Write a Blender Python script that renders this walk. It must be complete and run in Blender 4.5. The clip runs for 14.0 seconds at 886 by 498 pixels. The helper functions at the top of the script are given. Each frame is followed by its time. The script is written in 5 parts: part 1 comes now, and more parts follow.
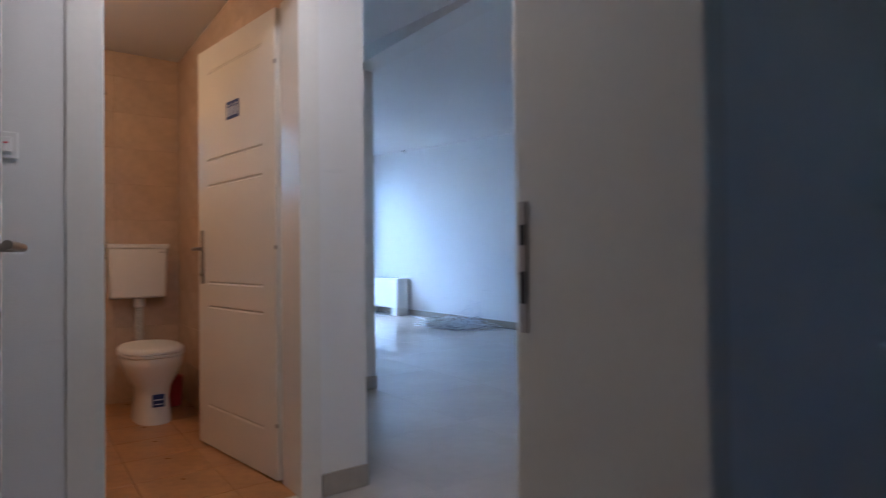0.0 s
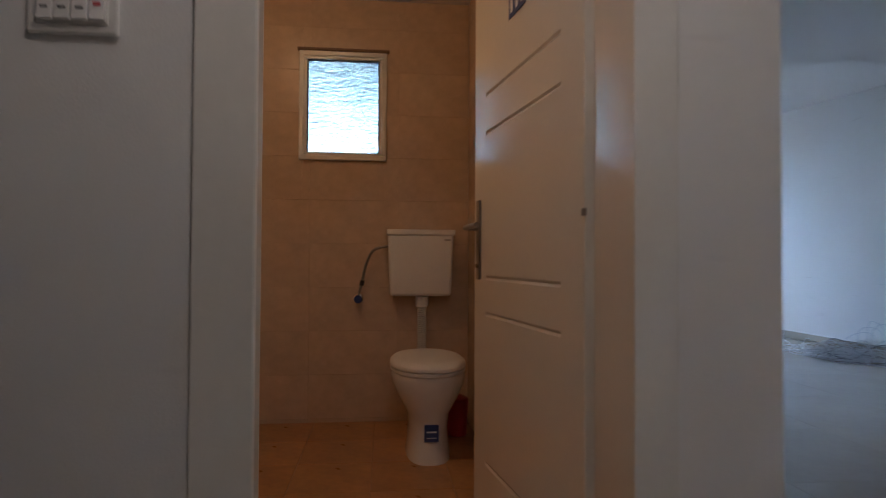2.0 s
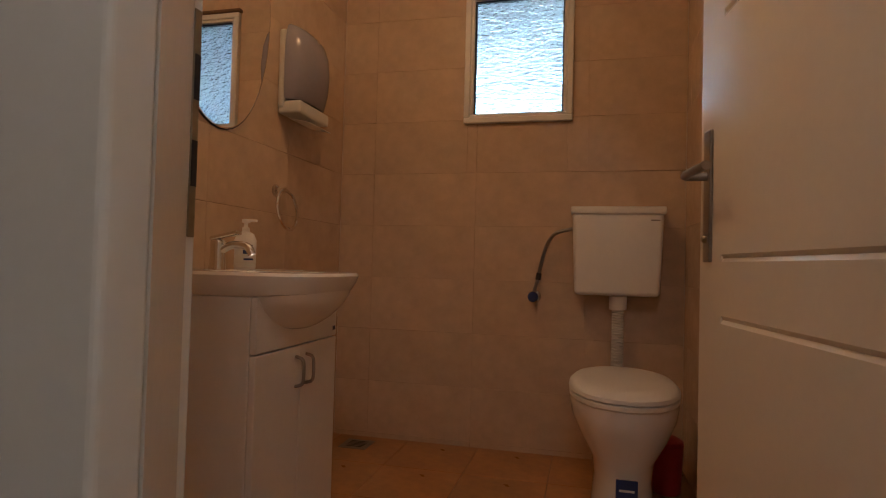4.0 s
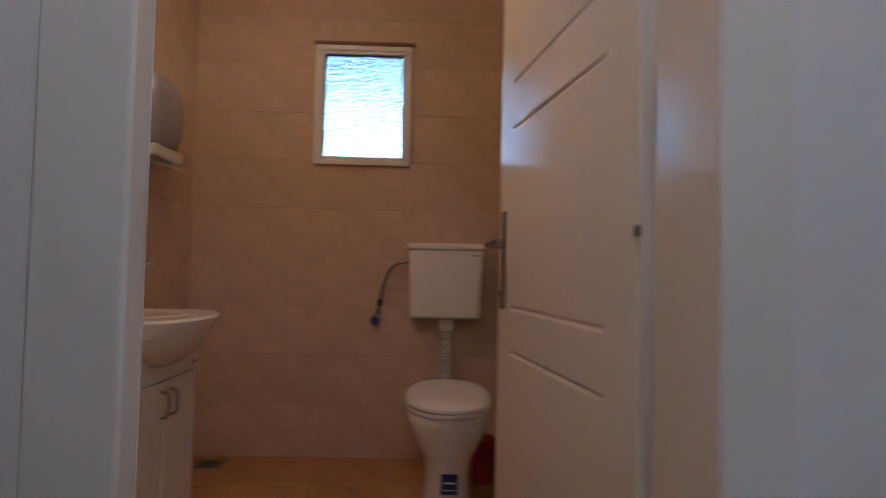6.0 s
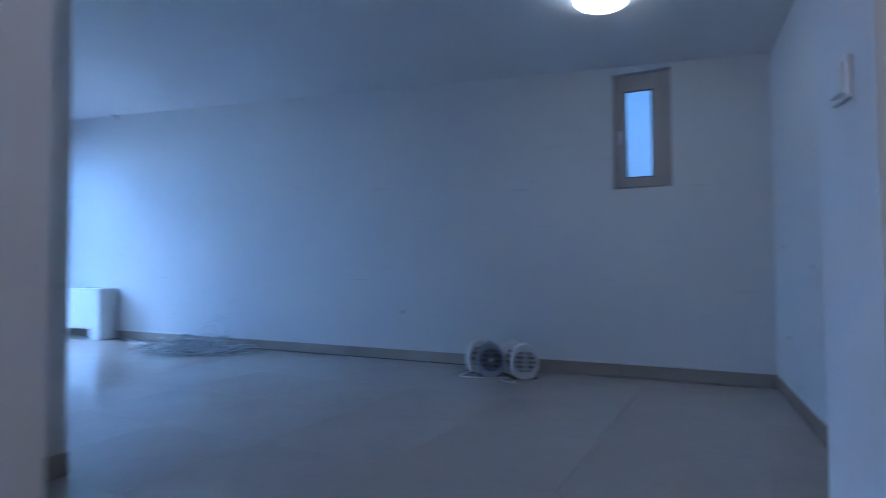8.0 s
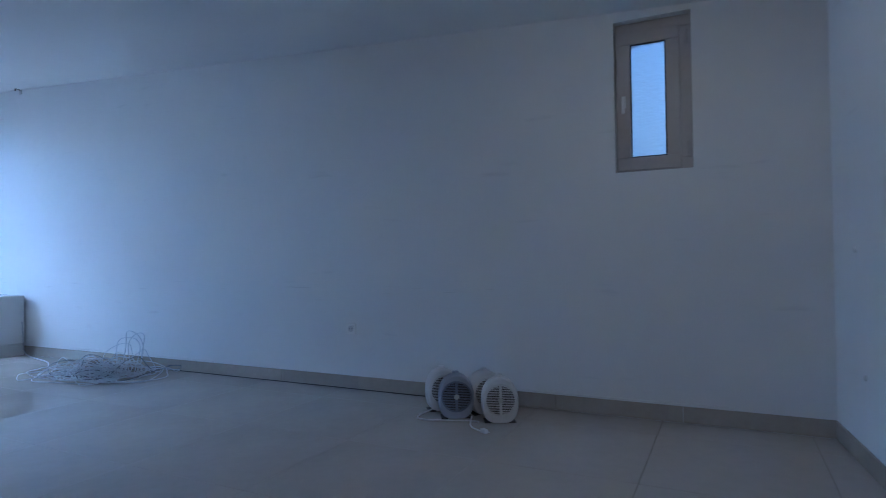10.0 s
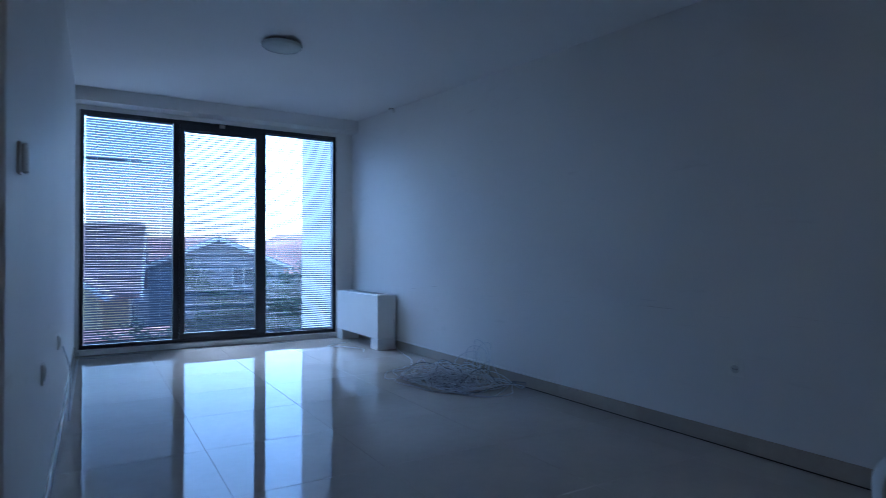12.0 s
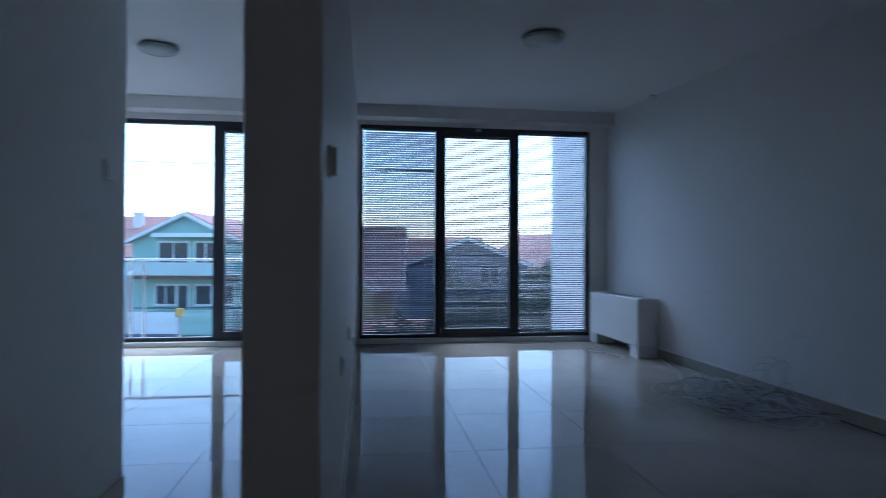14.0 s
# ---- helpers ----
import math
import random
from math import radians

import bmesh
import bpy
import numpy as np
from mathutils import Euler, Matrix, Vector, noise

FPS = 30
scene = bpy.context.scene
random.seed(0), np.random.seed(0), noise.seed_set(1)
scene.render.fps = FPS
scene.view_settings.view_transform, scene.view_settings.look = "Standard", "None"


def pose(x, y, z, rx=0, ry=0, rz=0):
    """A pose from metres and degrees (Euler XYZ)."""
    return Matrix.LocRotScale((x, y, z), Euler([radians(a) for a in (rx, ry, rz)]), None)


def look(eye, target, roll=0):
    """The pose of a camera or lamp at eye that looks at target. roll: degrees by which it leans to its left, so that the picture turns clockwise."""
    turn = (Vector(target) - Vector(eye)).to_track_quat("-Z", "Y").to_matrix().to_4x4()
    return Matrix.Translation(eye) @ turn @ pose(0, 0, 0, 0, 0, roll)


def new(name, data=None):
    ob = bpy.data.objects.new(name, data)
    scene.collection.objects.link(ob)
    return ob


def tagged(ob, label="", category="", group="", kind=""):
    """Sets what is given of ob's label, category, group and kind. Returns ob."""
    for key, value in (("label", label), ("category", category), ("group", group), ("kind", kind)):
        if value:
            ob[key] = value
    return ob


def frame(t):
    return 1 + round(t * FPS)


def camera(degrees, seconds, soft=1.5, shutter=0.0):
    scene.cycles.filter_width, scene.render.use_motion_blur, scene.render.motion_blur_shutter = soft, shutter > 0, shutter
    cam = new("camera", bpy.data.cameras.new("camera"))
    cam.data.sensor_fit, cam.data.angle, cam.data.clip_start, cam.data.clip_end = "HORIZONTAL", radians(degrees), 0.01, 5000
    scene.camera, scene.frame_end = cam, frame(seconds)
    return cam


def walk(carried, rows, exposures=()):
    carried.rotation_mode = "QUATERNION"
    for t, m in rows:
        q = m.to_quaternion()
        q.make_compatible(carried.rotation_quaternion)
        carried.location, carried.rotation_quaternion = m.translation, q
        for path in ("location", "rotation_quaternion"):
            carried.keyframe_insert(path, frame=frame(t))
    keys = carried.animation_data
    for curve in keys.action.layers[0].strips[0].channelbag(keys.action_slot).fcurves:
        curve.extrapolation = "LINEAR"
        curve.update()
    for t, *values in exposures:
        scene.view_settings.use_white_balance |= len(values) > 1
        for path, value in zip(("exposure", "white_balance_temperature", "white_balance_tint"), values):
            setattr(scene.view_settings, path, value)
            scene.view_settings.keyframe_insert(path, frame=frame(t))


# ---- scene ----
cam = camera(74.7, 14.0, soft=1.0, shutter=0.5)
PATH = [
    (0, (0.56, 0.173, 0.982), (1.743, 1.785, 1.008), -0.6),
    (0.3, (0.677, 0.324, 0.965), (1.66, 2.065, 0.995), -0.4),
    (0.8, (0.855, 0.566, 0.963), (1.57, 2.433, 0.994), -0.3),
    (1, (0.899, 0.674, 0.962), (1.53, 2.572, 0.994), -0.2),
    (1.5, (0.961, 1.038, 0.977), (1.361, 2.997, 1.008), 0.0),
    (2, (1.013, 1.361, 0.915), (1.22, 3.35, 0.957), 0.3),
    (2.5, (1.058, 1.672, 0.869), (1.088, 3.671, 0.909), 0.2),
    (3, (1.048, 1.903, 0.841), (0.895, 3.897, 0.888), 0.5),
    (3.2, (1.056, 1.976, 0.828), (0.805, 3.960, 0.876), 0.5),
    (5.3, (1.153, 2.108, 0.855), (0.587, 4.025, 0.92), 2.2),
    (5.5, (1.148, 2.043, 0.871), (0.696, 3.99, 0.943), 2.1),
    (6, (1.137, 1.728, 0.959), (1.187, 3.726, 1.032), 1.3),
    (6.5, (1.13, 1.473, 0.996), (1.678, 3.395, 1.079), 1.2),
    (6.8, (1.122, 1.4, 1.011), (2.039, 3.177, 1.079), -0.05),
    (7, (1.119, 1.376, 1.015), (2.212, 3.05, 1.065), -0.8),
    (7.5, (1.157, 1.356, 0.992), (2.63, 2.708, 1.027), -0.7),
    (8, (1.305, 1.541, 0.828), (3.084, 2.453, 0.899), -0.3),
    (8.2, (1.409, 1.557, 0.825), (3.249, 2.338, 0.893), -0.4),
    (10.3, (2.495, 1.901, 0.967), (4.262, 2.837, 0.98), -1.0),
    (10.5, (2.578, 1.964, 0.979), (4.287, 3.004, 0.989), -1.1),
    (11, (2.755, 2.184, 1.028), (4.231, 3.534, 1.042), -0.6),
    (11.6, (2.864, 2.356, 1.049), (4.051, 3.966, 1.071), -0.3),
    (12.5, (2.904, 2.492, 1.057), (3.790, 4.285, 1.09), 0.1),
    (13.0, (2.886, 2.575, 1.057), (3.639, 4.428, 1.09), 0.1),
    (13.5, (2.873, 2.59, 1.058), (3.444, 4.507, 1.088), 0.1),
    (14, (2.824, 2.689, 1.06), (3.093, 4.67, 1.086), 0.2),
]
walk(cam, [(t, look(eye, target, roll)) for t, eye, target, roll in PATH],
     [(0.0, 4.3, 4600, 10), (0.5, 4.05, 4650, 10), (1.0, 3.8, 4650, 10), (1.5, 3.5, 4750, 10), (3.0, 3.7, 5900, 10), (5.3, 4.15, 4700, 10), (6.0, 4.05, 4500, 10), (7.0, 4.0, 3950, 10), (8.0, 3.75, 3950, 10),
      (10.3, 3.65, 4300, 10), (11.0, 3.25, 4200, 10), (12.5, 2.3, 4450, 10), (13.5, 1.95, 4750, 10), (14.0, 1.7, 4800, 10)])

# ---- world and sun: a pale overcast winter day ----
world = bpy.data.worlds.new("sky")
scene.world = world
world.use_nodes = True
wn, wl = world.node_tree.nodes, world.node_tree.links
sky = wn.new("ShaderNodeTexSky")
sky.sky_type = "NISHITA"
sky.sun_disc = False
sky.sun_elevation, sky.sun_rotation = radians(58), radians(10)
sky.dust_density, sky.air_density, sky.ozone_density = 1.5, 1.3, 3.0
wn["Background"].inputs["Strength"].default_value = 0.15
wl.new(sky.outputs[0], wn["Background"].inputs["Color"])

sun_data = bpy.data.lights.new("sun", "SUN")
sun_data.energy, sun_data.angle, sun_data.color = 0.9, radians(40), (1.0, 0.96, 0.9)
sun = new("sun", sun_data)
sun.matrix_world = look((2, 11, 18), (0, 0, 0))


# ---- materials ----
def material(name, base, rough=0.6, metal=0.0, vary=0.06, coarse=1.5, fine=40.0, bump=0.0, island=0.0, rough_vary=0.0, spec=0.5):
    """Painted, ceramic, wooden or metal surface with two scales of tonal variation and fine relief."""
    m = bpy.data.materials.new(name)
    m.use_nodes = True
    n, l = m.node_tree.nodes, m.node_tree.links
    p = n["Principled BSDF"]
    p.inputs["Roughness"].default_value, p.inputs["Metallic"].default_value = rough, metal
    p.inputs["Specular IOR Level"].default_value = spec
    co = n.new("ShaderNodeTexCoord")
    big, small = n.new("ShaderNodeTexNoise"), n.new("ShaderNodeTexNoise")
    big.inputs["Scale"].default_value, small.inputs["Scale"].default_value = coarse, fine
    big.inputs["Detail"].default_value, small.inputs["Detail"].default_value = 4, 3
    for t in (big, small):
        l.new(co.outputs["Object"], t.inputs["Vector"])
    mix = n.new("ShaderNodeMath")
    mix.operation = "MULTIPLY_ADD"
    l.new(big.outputs["Fac"], mix.inputs[0])
    mix.inputs[1].default_value = 0.65
    half = n.new("ShaderNodeMath")
    half.operation = "MULTIPLY"
    half.inputs[1].default_value = 0.35
    l.new(small.outputs["Fac"], half.inputs[0])
    l.new(half.outputs[0], mix.inputs[2])
    ramp = n.new("ShaderNodeValToRGB")
    ramp.color_ramp.elements[0].position, ramp.color_ramp.elements[1].position = 0.3, 0.7
    ramp.color_ramp.elements[0].color = (*[max(0, c * (1 - vary)) for c in base], 1)
    ramp.color_ramp.elements[1].color = (*[min(1, c * (1 + vary)) for c in base], 1)
    l.new(mix.outputs[0], ramp.inputs["Fac"])
    colour = ramp.outputs["Color"]
    if island:
        info, hsv, rng = n.new("ShaderNodeObjectInfo"), n.new("ShaderNodeHueSaturation"), n.new("ShaderNodeMapRange")
        rng.inputs["To Min"].default_value, rng.inputs["To Max"].default_value = 1 - island, 1 + island
        l.new(info.outputs["Random"], rng.inputs["Value"])
        l.new(rng.outputs["Result"], hsv.inputs["Value"])
        l.new(colour, hsv.inputs["Color"])
        colour = hsv.outputs["Color"]
    l.new(colour, p.inputs["Base Color"])
    if rough_vary:
        rr = n.new("ShaderNodeMapRange")
        rr.inputs["To Min"].default_value, rr.inputs["To Max"].default_value = max(0.0, rough - rough_vary), rough + rough_vary
        l.new(big.outputs["Fac"], rr.inputs["Value"])
        l.new(rr.outputs["Result"], p.inputs["Roughness"])
    if bump:
        b = n.new("ShaderNodeBump")
        b.inputs["Strength"].default_value, b.inputs["Distance"].default_value = bump, 0.004
        l.new(small.outputs["Fac"], b.inputs["Height"])
        l.new(b.outputs["Normal"], p.inputs["Normal"])
    return m


def wall_paint(name, base):
    """White emulsion with roller texture, faint grey scuffs and handling marks."""
    m = material(name, base, 0.55, vary=0.035, coarse=0.9, fine=180.0, bump=0.12)
    n, l = m.node_tree.nodes, m.node_tree.links
    p = n["Principled BSDF"]
    co, mp, streak = n.new("ShaderNodeTexCoord"), n.new("ShaderNodeMapping"), n.new("ShaderNodeTexNoise")
    mp.inputs["Scale"].default_value = (1.3, 1.3, 9.0)
    streak.inputs["Scale"].default_value, streak.inputs["Detail"].default_value = 1.6, 5
    l.new(co.outputs["Object"], mp.inputs["Vector"])
    l.new(mp.outputs["Vector"], streak.inputs["Vector"])
    r = n.new("ShaderNodeValToRGB")
    r.color_ramp.elements[0].position, r.color_ramp.elements[1].position = 0.66, 0.8
    r.color_ramp.elements[0].color, r.color_ramp.elements[1].color = (0, 0, 0, 1), (0.35, 0.35, 0.35, 1)
    l.new(streak.outputs["Fac"], r.inputs["Fac"])
    mx = n.new("ShaderNodeMixRGB")
    mx.inputs["Color2"].default_value = (0.5, 0.49, 0.48, 1)
    old = p.inputs["Base Color"].links[0].from_socket
    l.new(r.outputs["Color"], mx.inputs["Fac"])
    l.new(old, mx.inputs["Color1"])
    l.new(mx.outputs["Color"], p.inputs["Base Color"])
    return m


def glass(name, tint=(1, 1, 1), ripple=0.0, rough=0.0, ripple_scale=(14, 14, 34)):
    m = bpy.data.materials.new(name)
    m.use_nodes = True
    n, l = m.node_tree.nodes, m.node_tree.links
    p = n["Principled BSDF"]
    p.inputs["Base Color"].default_value = (*tint, 1)
    p.inputs["Roughness"].default_value = rough
    p.inputs["IOR"].default_value = 1.45
    p.inputs["Transmission Weight"].default_value = 1.0
    if ripple:
        co, mp, tx, b = n.new("ShaderNodeTexCoord"), n.new("ShaderNodeMapping"), n.new("ShaderNodeTexNoise"), n.new("ShaderNodeBump")
        mp.inputs["Scale"].default_value = ripple_scale
        tx.inputs["Scale"].default_value, tx.inputs["Detail"].default_value = 2.0, 2
        l.new(co.outputs["Object"], mp.inputs["Vector"])
        l.new(mp.outputs["Vector"], tx.inputs["Vector"])
        l.new(tx.outputs["Fac"], b.inputs["Height"])
        b.inputs["Strength"].default_value, b.inputs["Distance"].default_value = ripple, 0.02
        l.new(b.outputs["Normal"], p.inputs["Normal"])
    return m


def glowing(name, colour, strength):
    m = bpy.data.materials.new(name)
    m.use_nodes = True
    p = m.node_tree.nodes["Principled BSDF"]
    p.inputs["Base Color"].default_value = (0.9, 0.9, 0.88, 1)
    p.inputs["Emission Color"].default_value = (*colour, 1)
    p.inputs["Emission Strength"].default_value = strength
    return m


def polished(name, base, island):
    """Polished porcelain: cloudy veining under a clear glossy face."""
    return material(name, base, 0.025, vary=0.06, coarse=2.2, fine=16.0, island=island, rough_vary=0.02, spec=0.09)


def scuffed(m):
    """Adds a band of short dark horizontal rubs, left by furniture, at hip height."""
    n, l = m.node_tree.nodes, m.node_tree.links
    p = n["Principled BSDF"]
    co, mp, tx, sep = n.new("ShaderNodeTexCoord"), n.new("ShaderNodeMapping"), n.new("ShaderNodeTexNoise"), n.new("ShaderNodeSeparateXYZ")
    mp.inputs["Scale"].default_value = (1.0, 2.2, 75.0)
    tx.inputs["Scale"].default_value, tx.inputs["Detail"].default_value = 1.0, 3
    l.new(co.outputs["Object"], mp.inputs["Vector"])
    l.new(co.outputs["Object"], sep.inputs["Vector"])
    l.new(mp.outputs["Vector"], tx.inputs["Vector"])
    band, cut, both = n.new("ShaderNodeMapRange"), n.new("ShaderNodeMapRange"), n.new("ShaderNodeMath")
    off = n.new("ShaderNodeMath")
    off.operation = "SUBTRACT"
    off.inputs[1].default_value = 0.74
    l.new(sep.outputs["Z"], off.inputs[0])
    ab = n.new("ShaderNodeMath")
    ab.operation = "ABSOLUTE"
    l.new(off.outputs[0], ab.inputs[0])
    band.inputs["From Min"].default_value, band.inputs["From Max"].default_value = 0.07, 0.03
    l.new(ab.outputs[0], band.inputs["Value"])
    cut.inputs["From Min"].default_value, cut.inputs["From Max"].default_value = 0.66, 0.80
    l.new(tx.outputs["Fac"], cut.inputs["Value"])
    both.operation = "MULTIPLY"
    l.new(band.outputs["Result"], both.inputs[0])
    l.new(cut.outputs["Result"], both.inputs[1])
    mx = n.new("ShaderNodeMixRGB")
    mx.inputs["Color2"].default_value = (0.46, 0.45, 0.44, 1)
    l.new(p.inputs["Base Color"].links[0].from_socket, mx.inputs["Color1"])
    l.new(both.outputs[0], mx.inputs["Fac"])
    l.new(mx.outputs["Color"], p.inputs["Base Color"])
    return m


PAINT_RUBBED = scuffed(wall_paint("rubbed_white_wall_paint", (0.78, 0.77, 0.75)))
PAINT = wall_paint("white_wall_paint", (0.78, 0.77, 0.75))
CEILING = material("ceiling_paint", (0.80, 0.80, 0.79), 0.8, vary=0.03, coarse=0.7, fine=150, bump=0.1)
FLOOR = polished("polished_floor_tile", (0.50, 0.46, 0.41), 0.012)
GROUT = material("grout", (0.42, 0.385, 0.34), 0.85, vary=0.15, fine=90)
SKIRT = material("beige_skirting_tile", (0.42, 0.37, 0.31), 0.22, vary=0.10, coarse=3, fine=30, island=0.05)
WCTILE = material("beige_wall_tile", (0.60, 0.455, 0.325), 0.22, vary=0.13, coarse=6.5, fine=24, bump=0.02, island=0.03, rough_vary=0.06)
WCFLOOR = material("ochre_floor_tile", (0.42, 0.21, 0.07), 0.30, vary=0.25, coarse=6.0, fine=30, bump=0.05, island=0.07, rough_vary=0.08)
WCFGROUT = material("brown_grout", (0.34, 0.2, 0.09), 0.9, vary=0.2, fine=80)
WCGROUT = material("beige_grout", (0.58, 0.44, 0.31), 0.9, vary=0.12, fine=80)
DOORW = material("white_lacquered_door", (0.80, 0.77, 0.70), 0.15, vary=0.025, coarse=2, fine=60, bump=0.03)
FRAMEW = material("white_door_frame", (0.78, 0.76, 0.71), 0.2, vary=0.03, coarse=2, fine=60, bump=0.04)
CERAMIC = material("white_ceramic", (0.84, 0.82, 0.78), 0.08, vary=0.02, coarse=3, fine=30)
PLASTIC = material("white_plastic", (0.80, 0.79, 0.76), 0.30, vary=0.03, coarse=5, fine=60)
PLASTIC_OLD = material("off_white_plastic", (0.62, 0.61, 0.57), 0.4, vary=0.05, coarse=8, fine=60)
GREY_PLASTIC = material("smoked_grey_plastic", (0.30, 0.28, 0.33), 0.16, vary=0.06, coarse=6, fine=50)
SOCKET_WELL = material("shaded_socket_plastic", (0.6, 0.59, 0.58), 0.45, vary=0.05, coarse=8, fine=60)
DARK = material("dark_plastic", (0.02, 0.02, 0.025), 0.5, vary=0.2, fine=60)
CHROME = material("chrome", (0.78, 0.77, 0.75), 0.14, 1.0, vary=0.04, coarse=8, fine=90)
NICKEL = material("brushed_nickel", (0.33, 0.31, 0.29), 0.32, 1.0, vary=0.08, coarse=8, fine=120)
BRASS = material("dull_brass", (0.32, 0.28, 0.2), 0.38, 1.0, vary=0.12, coarse=10, fine=120)
ALU = material("anthracite_window_frame", (0.035, 0.038, 0.048), 0.38, vary=0.12, coarse=3, fine=70)
PVC = material("white_window_plastic", (0.78, 0.78, 0.76), 0.32, vary=0.03, coarse=4, fine=60)
PVC_OLD = material("greyish_window_plastic", (0.46, 0.42, 0.39), 0.4, vary=0.06, coarse=4, fine=50)
# dark blue base puts the slats' backlit shade into their colour
SLAT = material("backlit_slat_aluminium", (0.10, 0.12, 0.17), 0.5, vary=0.04, coarse=4, fine=60)
ENAMEL = material("white_enamelled_steel", (0.78, 0.77, 0.74), 0.35, vary=0.03, coarse=2.5, fine=80, bump=0.04)
CABLE = material("grey_white_cable_sheath", (0.58, 0.59, 0.62), 0.45, vary=0.08, coarse=6, fine=60)
CABLE_DARK = material("dark_cable_sheath", (0.16, 0.17, 0.2), 0.5, vary=0.1, coarse=6, fine=60)
RED = material("red_plastic", (0.62, 0.05, 0.06), 0.35, vary=0.08, coarse=6, fine=50)
BLUE = material("navy_label", (0.02, 0.04, 0.16), 0.4, vary=0.1, coarse=10, fine=60)
WHITE_INK = material("white_print", (0.8, 0.8, 0.8), 0.5, vary=0.03, fine=60)
PAPER = material("paper_towel", (0.82, 0.8, 0.75), 0.9, vary=0.04, fine=60, bump=0.1)
WOODBROWN = material("brown_trim", (0.16, 0.09, 0.05), 0.5, vary=0.2, coarse=5, fine=60)
OPAL = material("opal_lamp_glass", (0.55, 0.6, 0.58), 0.2, vary=0.05, coarse=4, fine=40)
PANE = glass("clear_pane", (0.95, 0.985, 0.98))
RIPPLE = glass("rippled_bathroom_glass", (0.62, 0.78, 0.88), ripple=0.8, rough=0.16, ripple_scale=(13, 13, 34))
FROST = glass("frosted_pane", (0.5, 0.6, 0.65), rough=0.45, ripple=0.2)
RAILGLASS = glass("balcony_glass", (0.93, 0.97, 0.97))
MIRROR = material("mirror_silver", (0.92, 0.93, 0.93), 0.015, 1.0, vary=0.005, fine=30)
LIT_WC = glowing("lit_warm_lamp_glass", (1.0, 0.53, 0.21), 1.3)
LIT_HALL = glowing("lit_hall_lamp_glass", (1.0, 0.74, 0.54), 1.68)
LIT_ROOM = glowing("lit_lamp_glass", (1.0, 0.78, 0.52), 0.7)
CONCRETE = material("balcony_concrete", (0.45, 0.44, 0.42), 0.8, vary=0.15, coarse=2, fine=40, bump=0.2)
RENDER_WHITE = material("white_render", (0.79, 0.75, 0.69), 0.9, vary=0.05, coarse=1, fine=60, bump=0.2)
GREEN_WALL = material("mint_green_render", (0.37, 0.51, 0.42), 0.9, vary=0.10, coarse=0.8, fine=20, bump=0.2)
OCHRE_WALL = material("ochre_render", (0.62, 0.50, 0.27), 0.9, vary=0.12, coarse=0.8, fine=20, bump=0.2)
GREY_WALL = material("grey_render", (0.22, 0.23, 0.26), 0.9, vary=0.12, coarse=0.8, fine=20, bump=0.2)
BEIGE_WALL = material("beige_render", (0.45, 0.40, 0.36), 0.9, vary=0.12, coarse=0.8, fine=20, bump=0.2)
ROOF = material("red_roof_tile", (0.36, 0.19, 0.15), 0.85, vary=0.25, coarse=1.0, fine=9, island=0.1)
ROOF_DARK = material("brown_roof_tile", (0.30, 0.20, 0.165), 0.85, vary=0.25, coarse=1.0, fine=9, island=0.1)
ROOF_GREY = material("grey_roof_tile", (0.19, 0.20, 0.23), 0.85, vary=0.2, coarse=1.0, fine=9, island=0.1)
WINDARK = material("dark_window_glass", (0.04, 0.05, 0.06), 0.12, vary=0.3, coarse=2, fine=9)
BARK = material("bark", (0.10, 0.085, 0.07), 0.9, vary=0.25, coarse=6, fine=40, bump=0.3)
TWIG = material("winter_twigs", (0.26, 0.24, 0.22), 0.9, vary=0.2, coarse=3, fine=30)
LEAF = material("evergreen_leaf", (0.05, 0.08, 0.035), 0.7, vary=0.3, coarse=3, fine=30)
GROUND = material("winter_ground", (0.10, 0.09, 0.075), 0.95, vary=0.3, coarse=0.15, fine=3, bump=0.3)
ASPHALT = material("asphalt", (0.06, 0.06, 0.065), 0.9, vary=0.2, coarse=0.5, fine=30, bump=0.2)


# ---- mesh helpers ----
def box(bm, x0, y0, z0, x1, y1, z1, m=None):
    r = bmesh.ops.create_cube(bm, size=1.0, matrix=Matrix.Translation(((x0 + x1) / 2, (y0 + y1) / 2, (z0 + z1) / 2)) @ Matrix.Diagonal((x1 - x0, y1 - y0, z1 - z0, 1)))
    if m is not None:
        bmesh.ops.transform(bm, matrix=m, verts=r["verts"])
    return r["verts"]


def boxes(*list_of):
    bm = bmesh.new()
    for b in list_of:
        box(bm, *b)
    return bm


def rbox(x0, y0, z0, x1, y1, z1, r=0.004, seg=2):
    bm = boxes((x0, y0, z0, x1, y1, z1))
    bmesh.ops.bevel(bm, geom=bm.edges[:], offset=r, segments=seg, profile=0.5, affect="EDGES")
    return bm


def prism(points, z0, z1):
    """Upright prism over a plan polygon."""
    bm = bmesh.new()
    lo = [bm.verts.new((x, y, z0)) for x, y in points]
    hi = [bm.verts.new((x, y, z1)) for x, y in points]
    k = len(points)
    bm.faces.new(lo[::-1])
    bm.faces.new(hi)
    for i in range(k):
        bm.faces.new((lo[i], lo[(i + 1) % k], hi[(i + 1) % k], hi[i]))
    bmesh.ops.recalc_face_normals(bm, faces=bm.faces[:])
    return bm


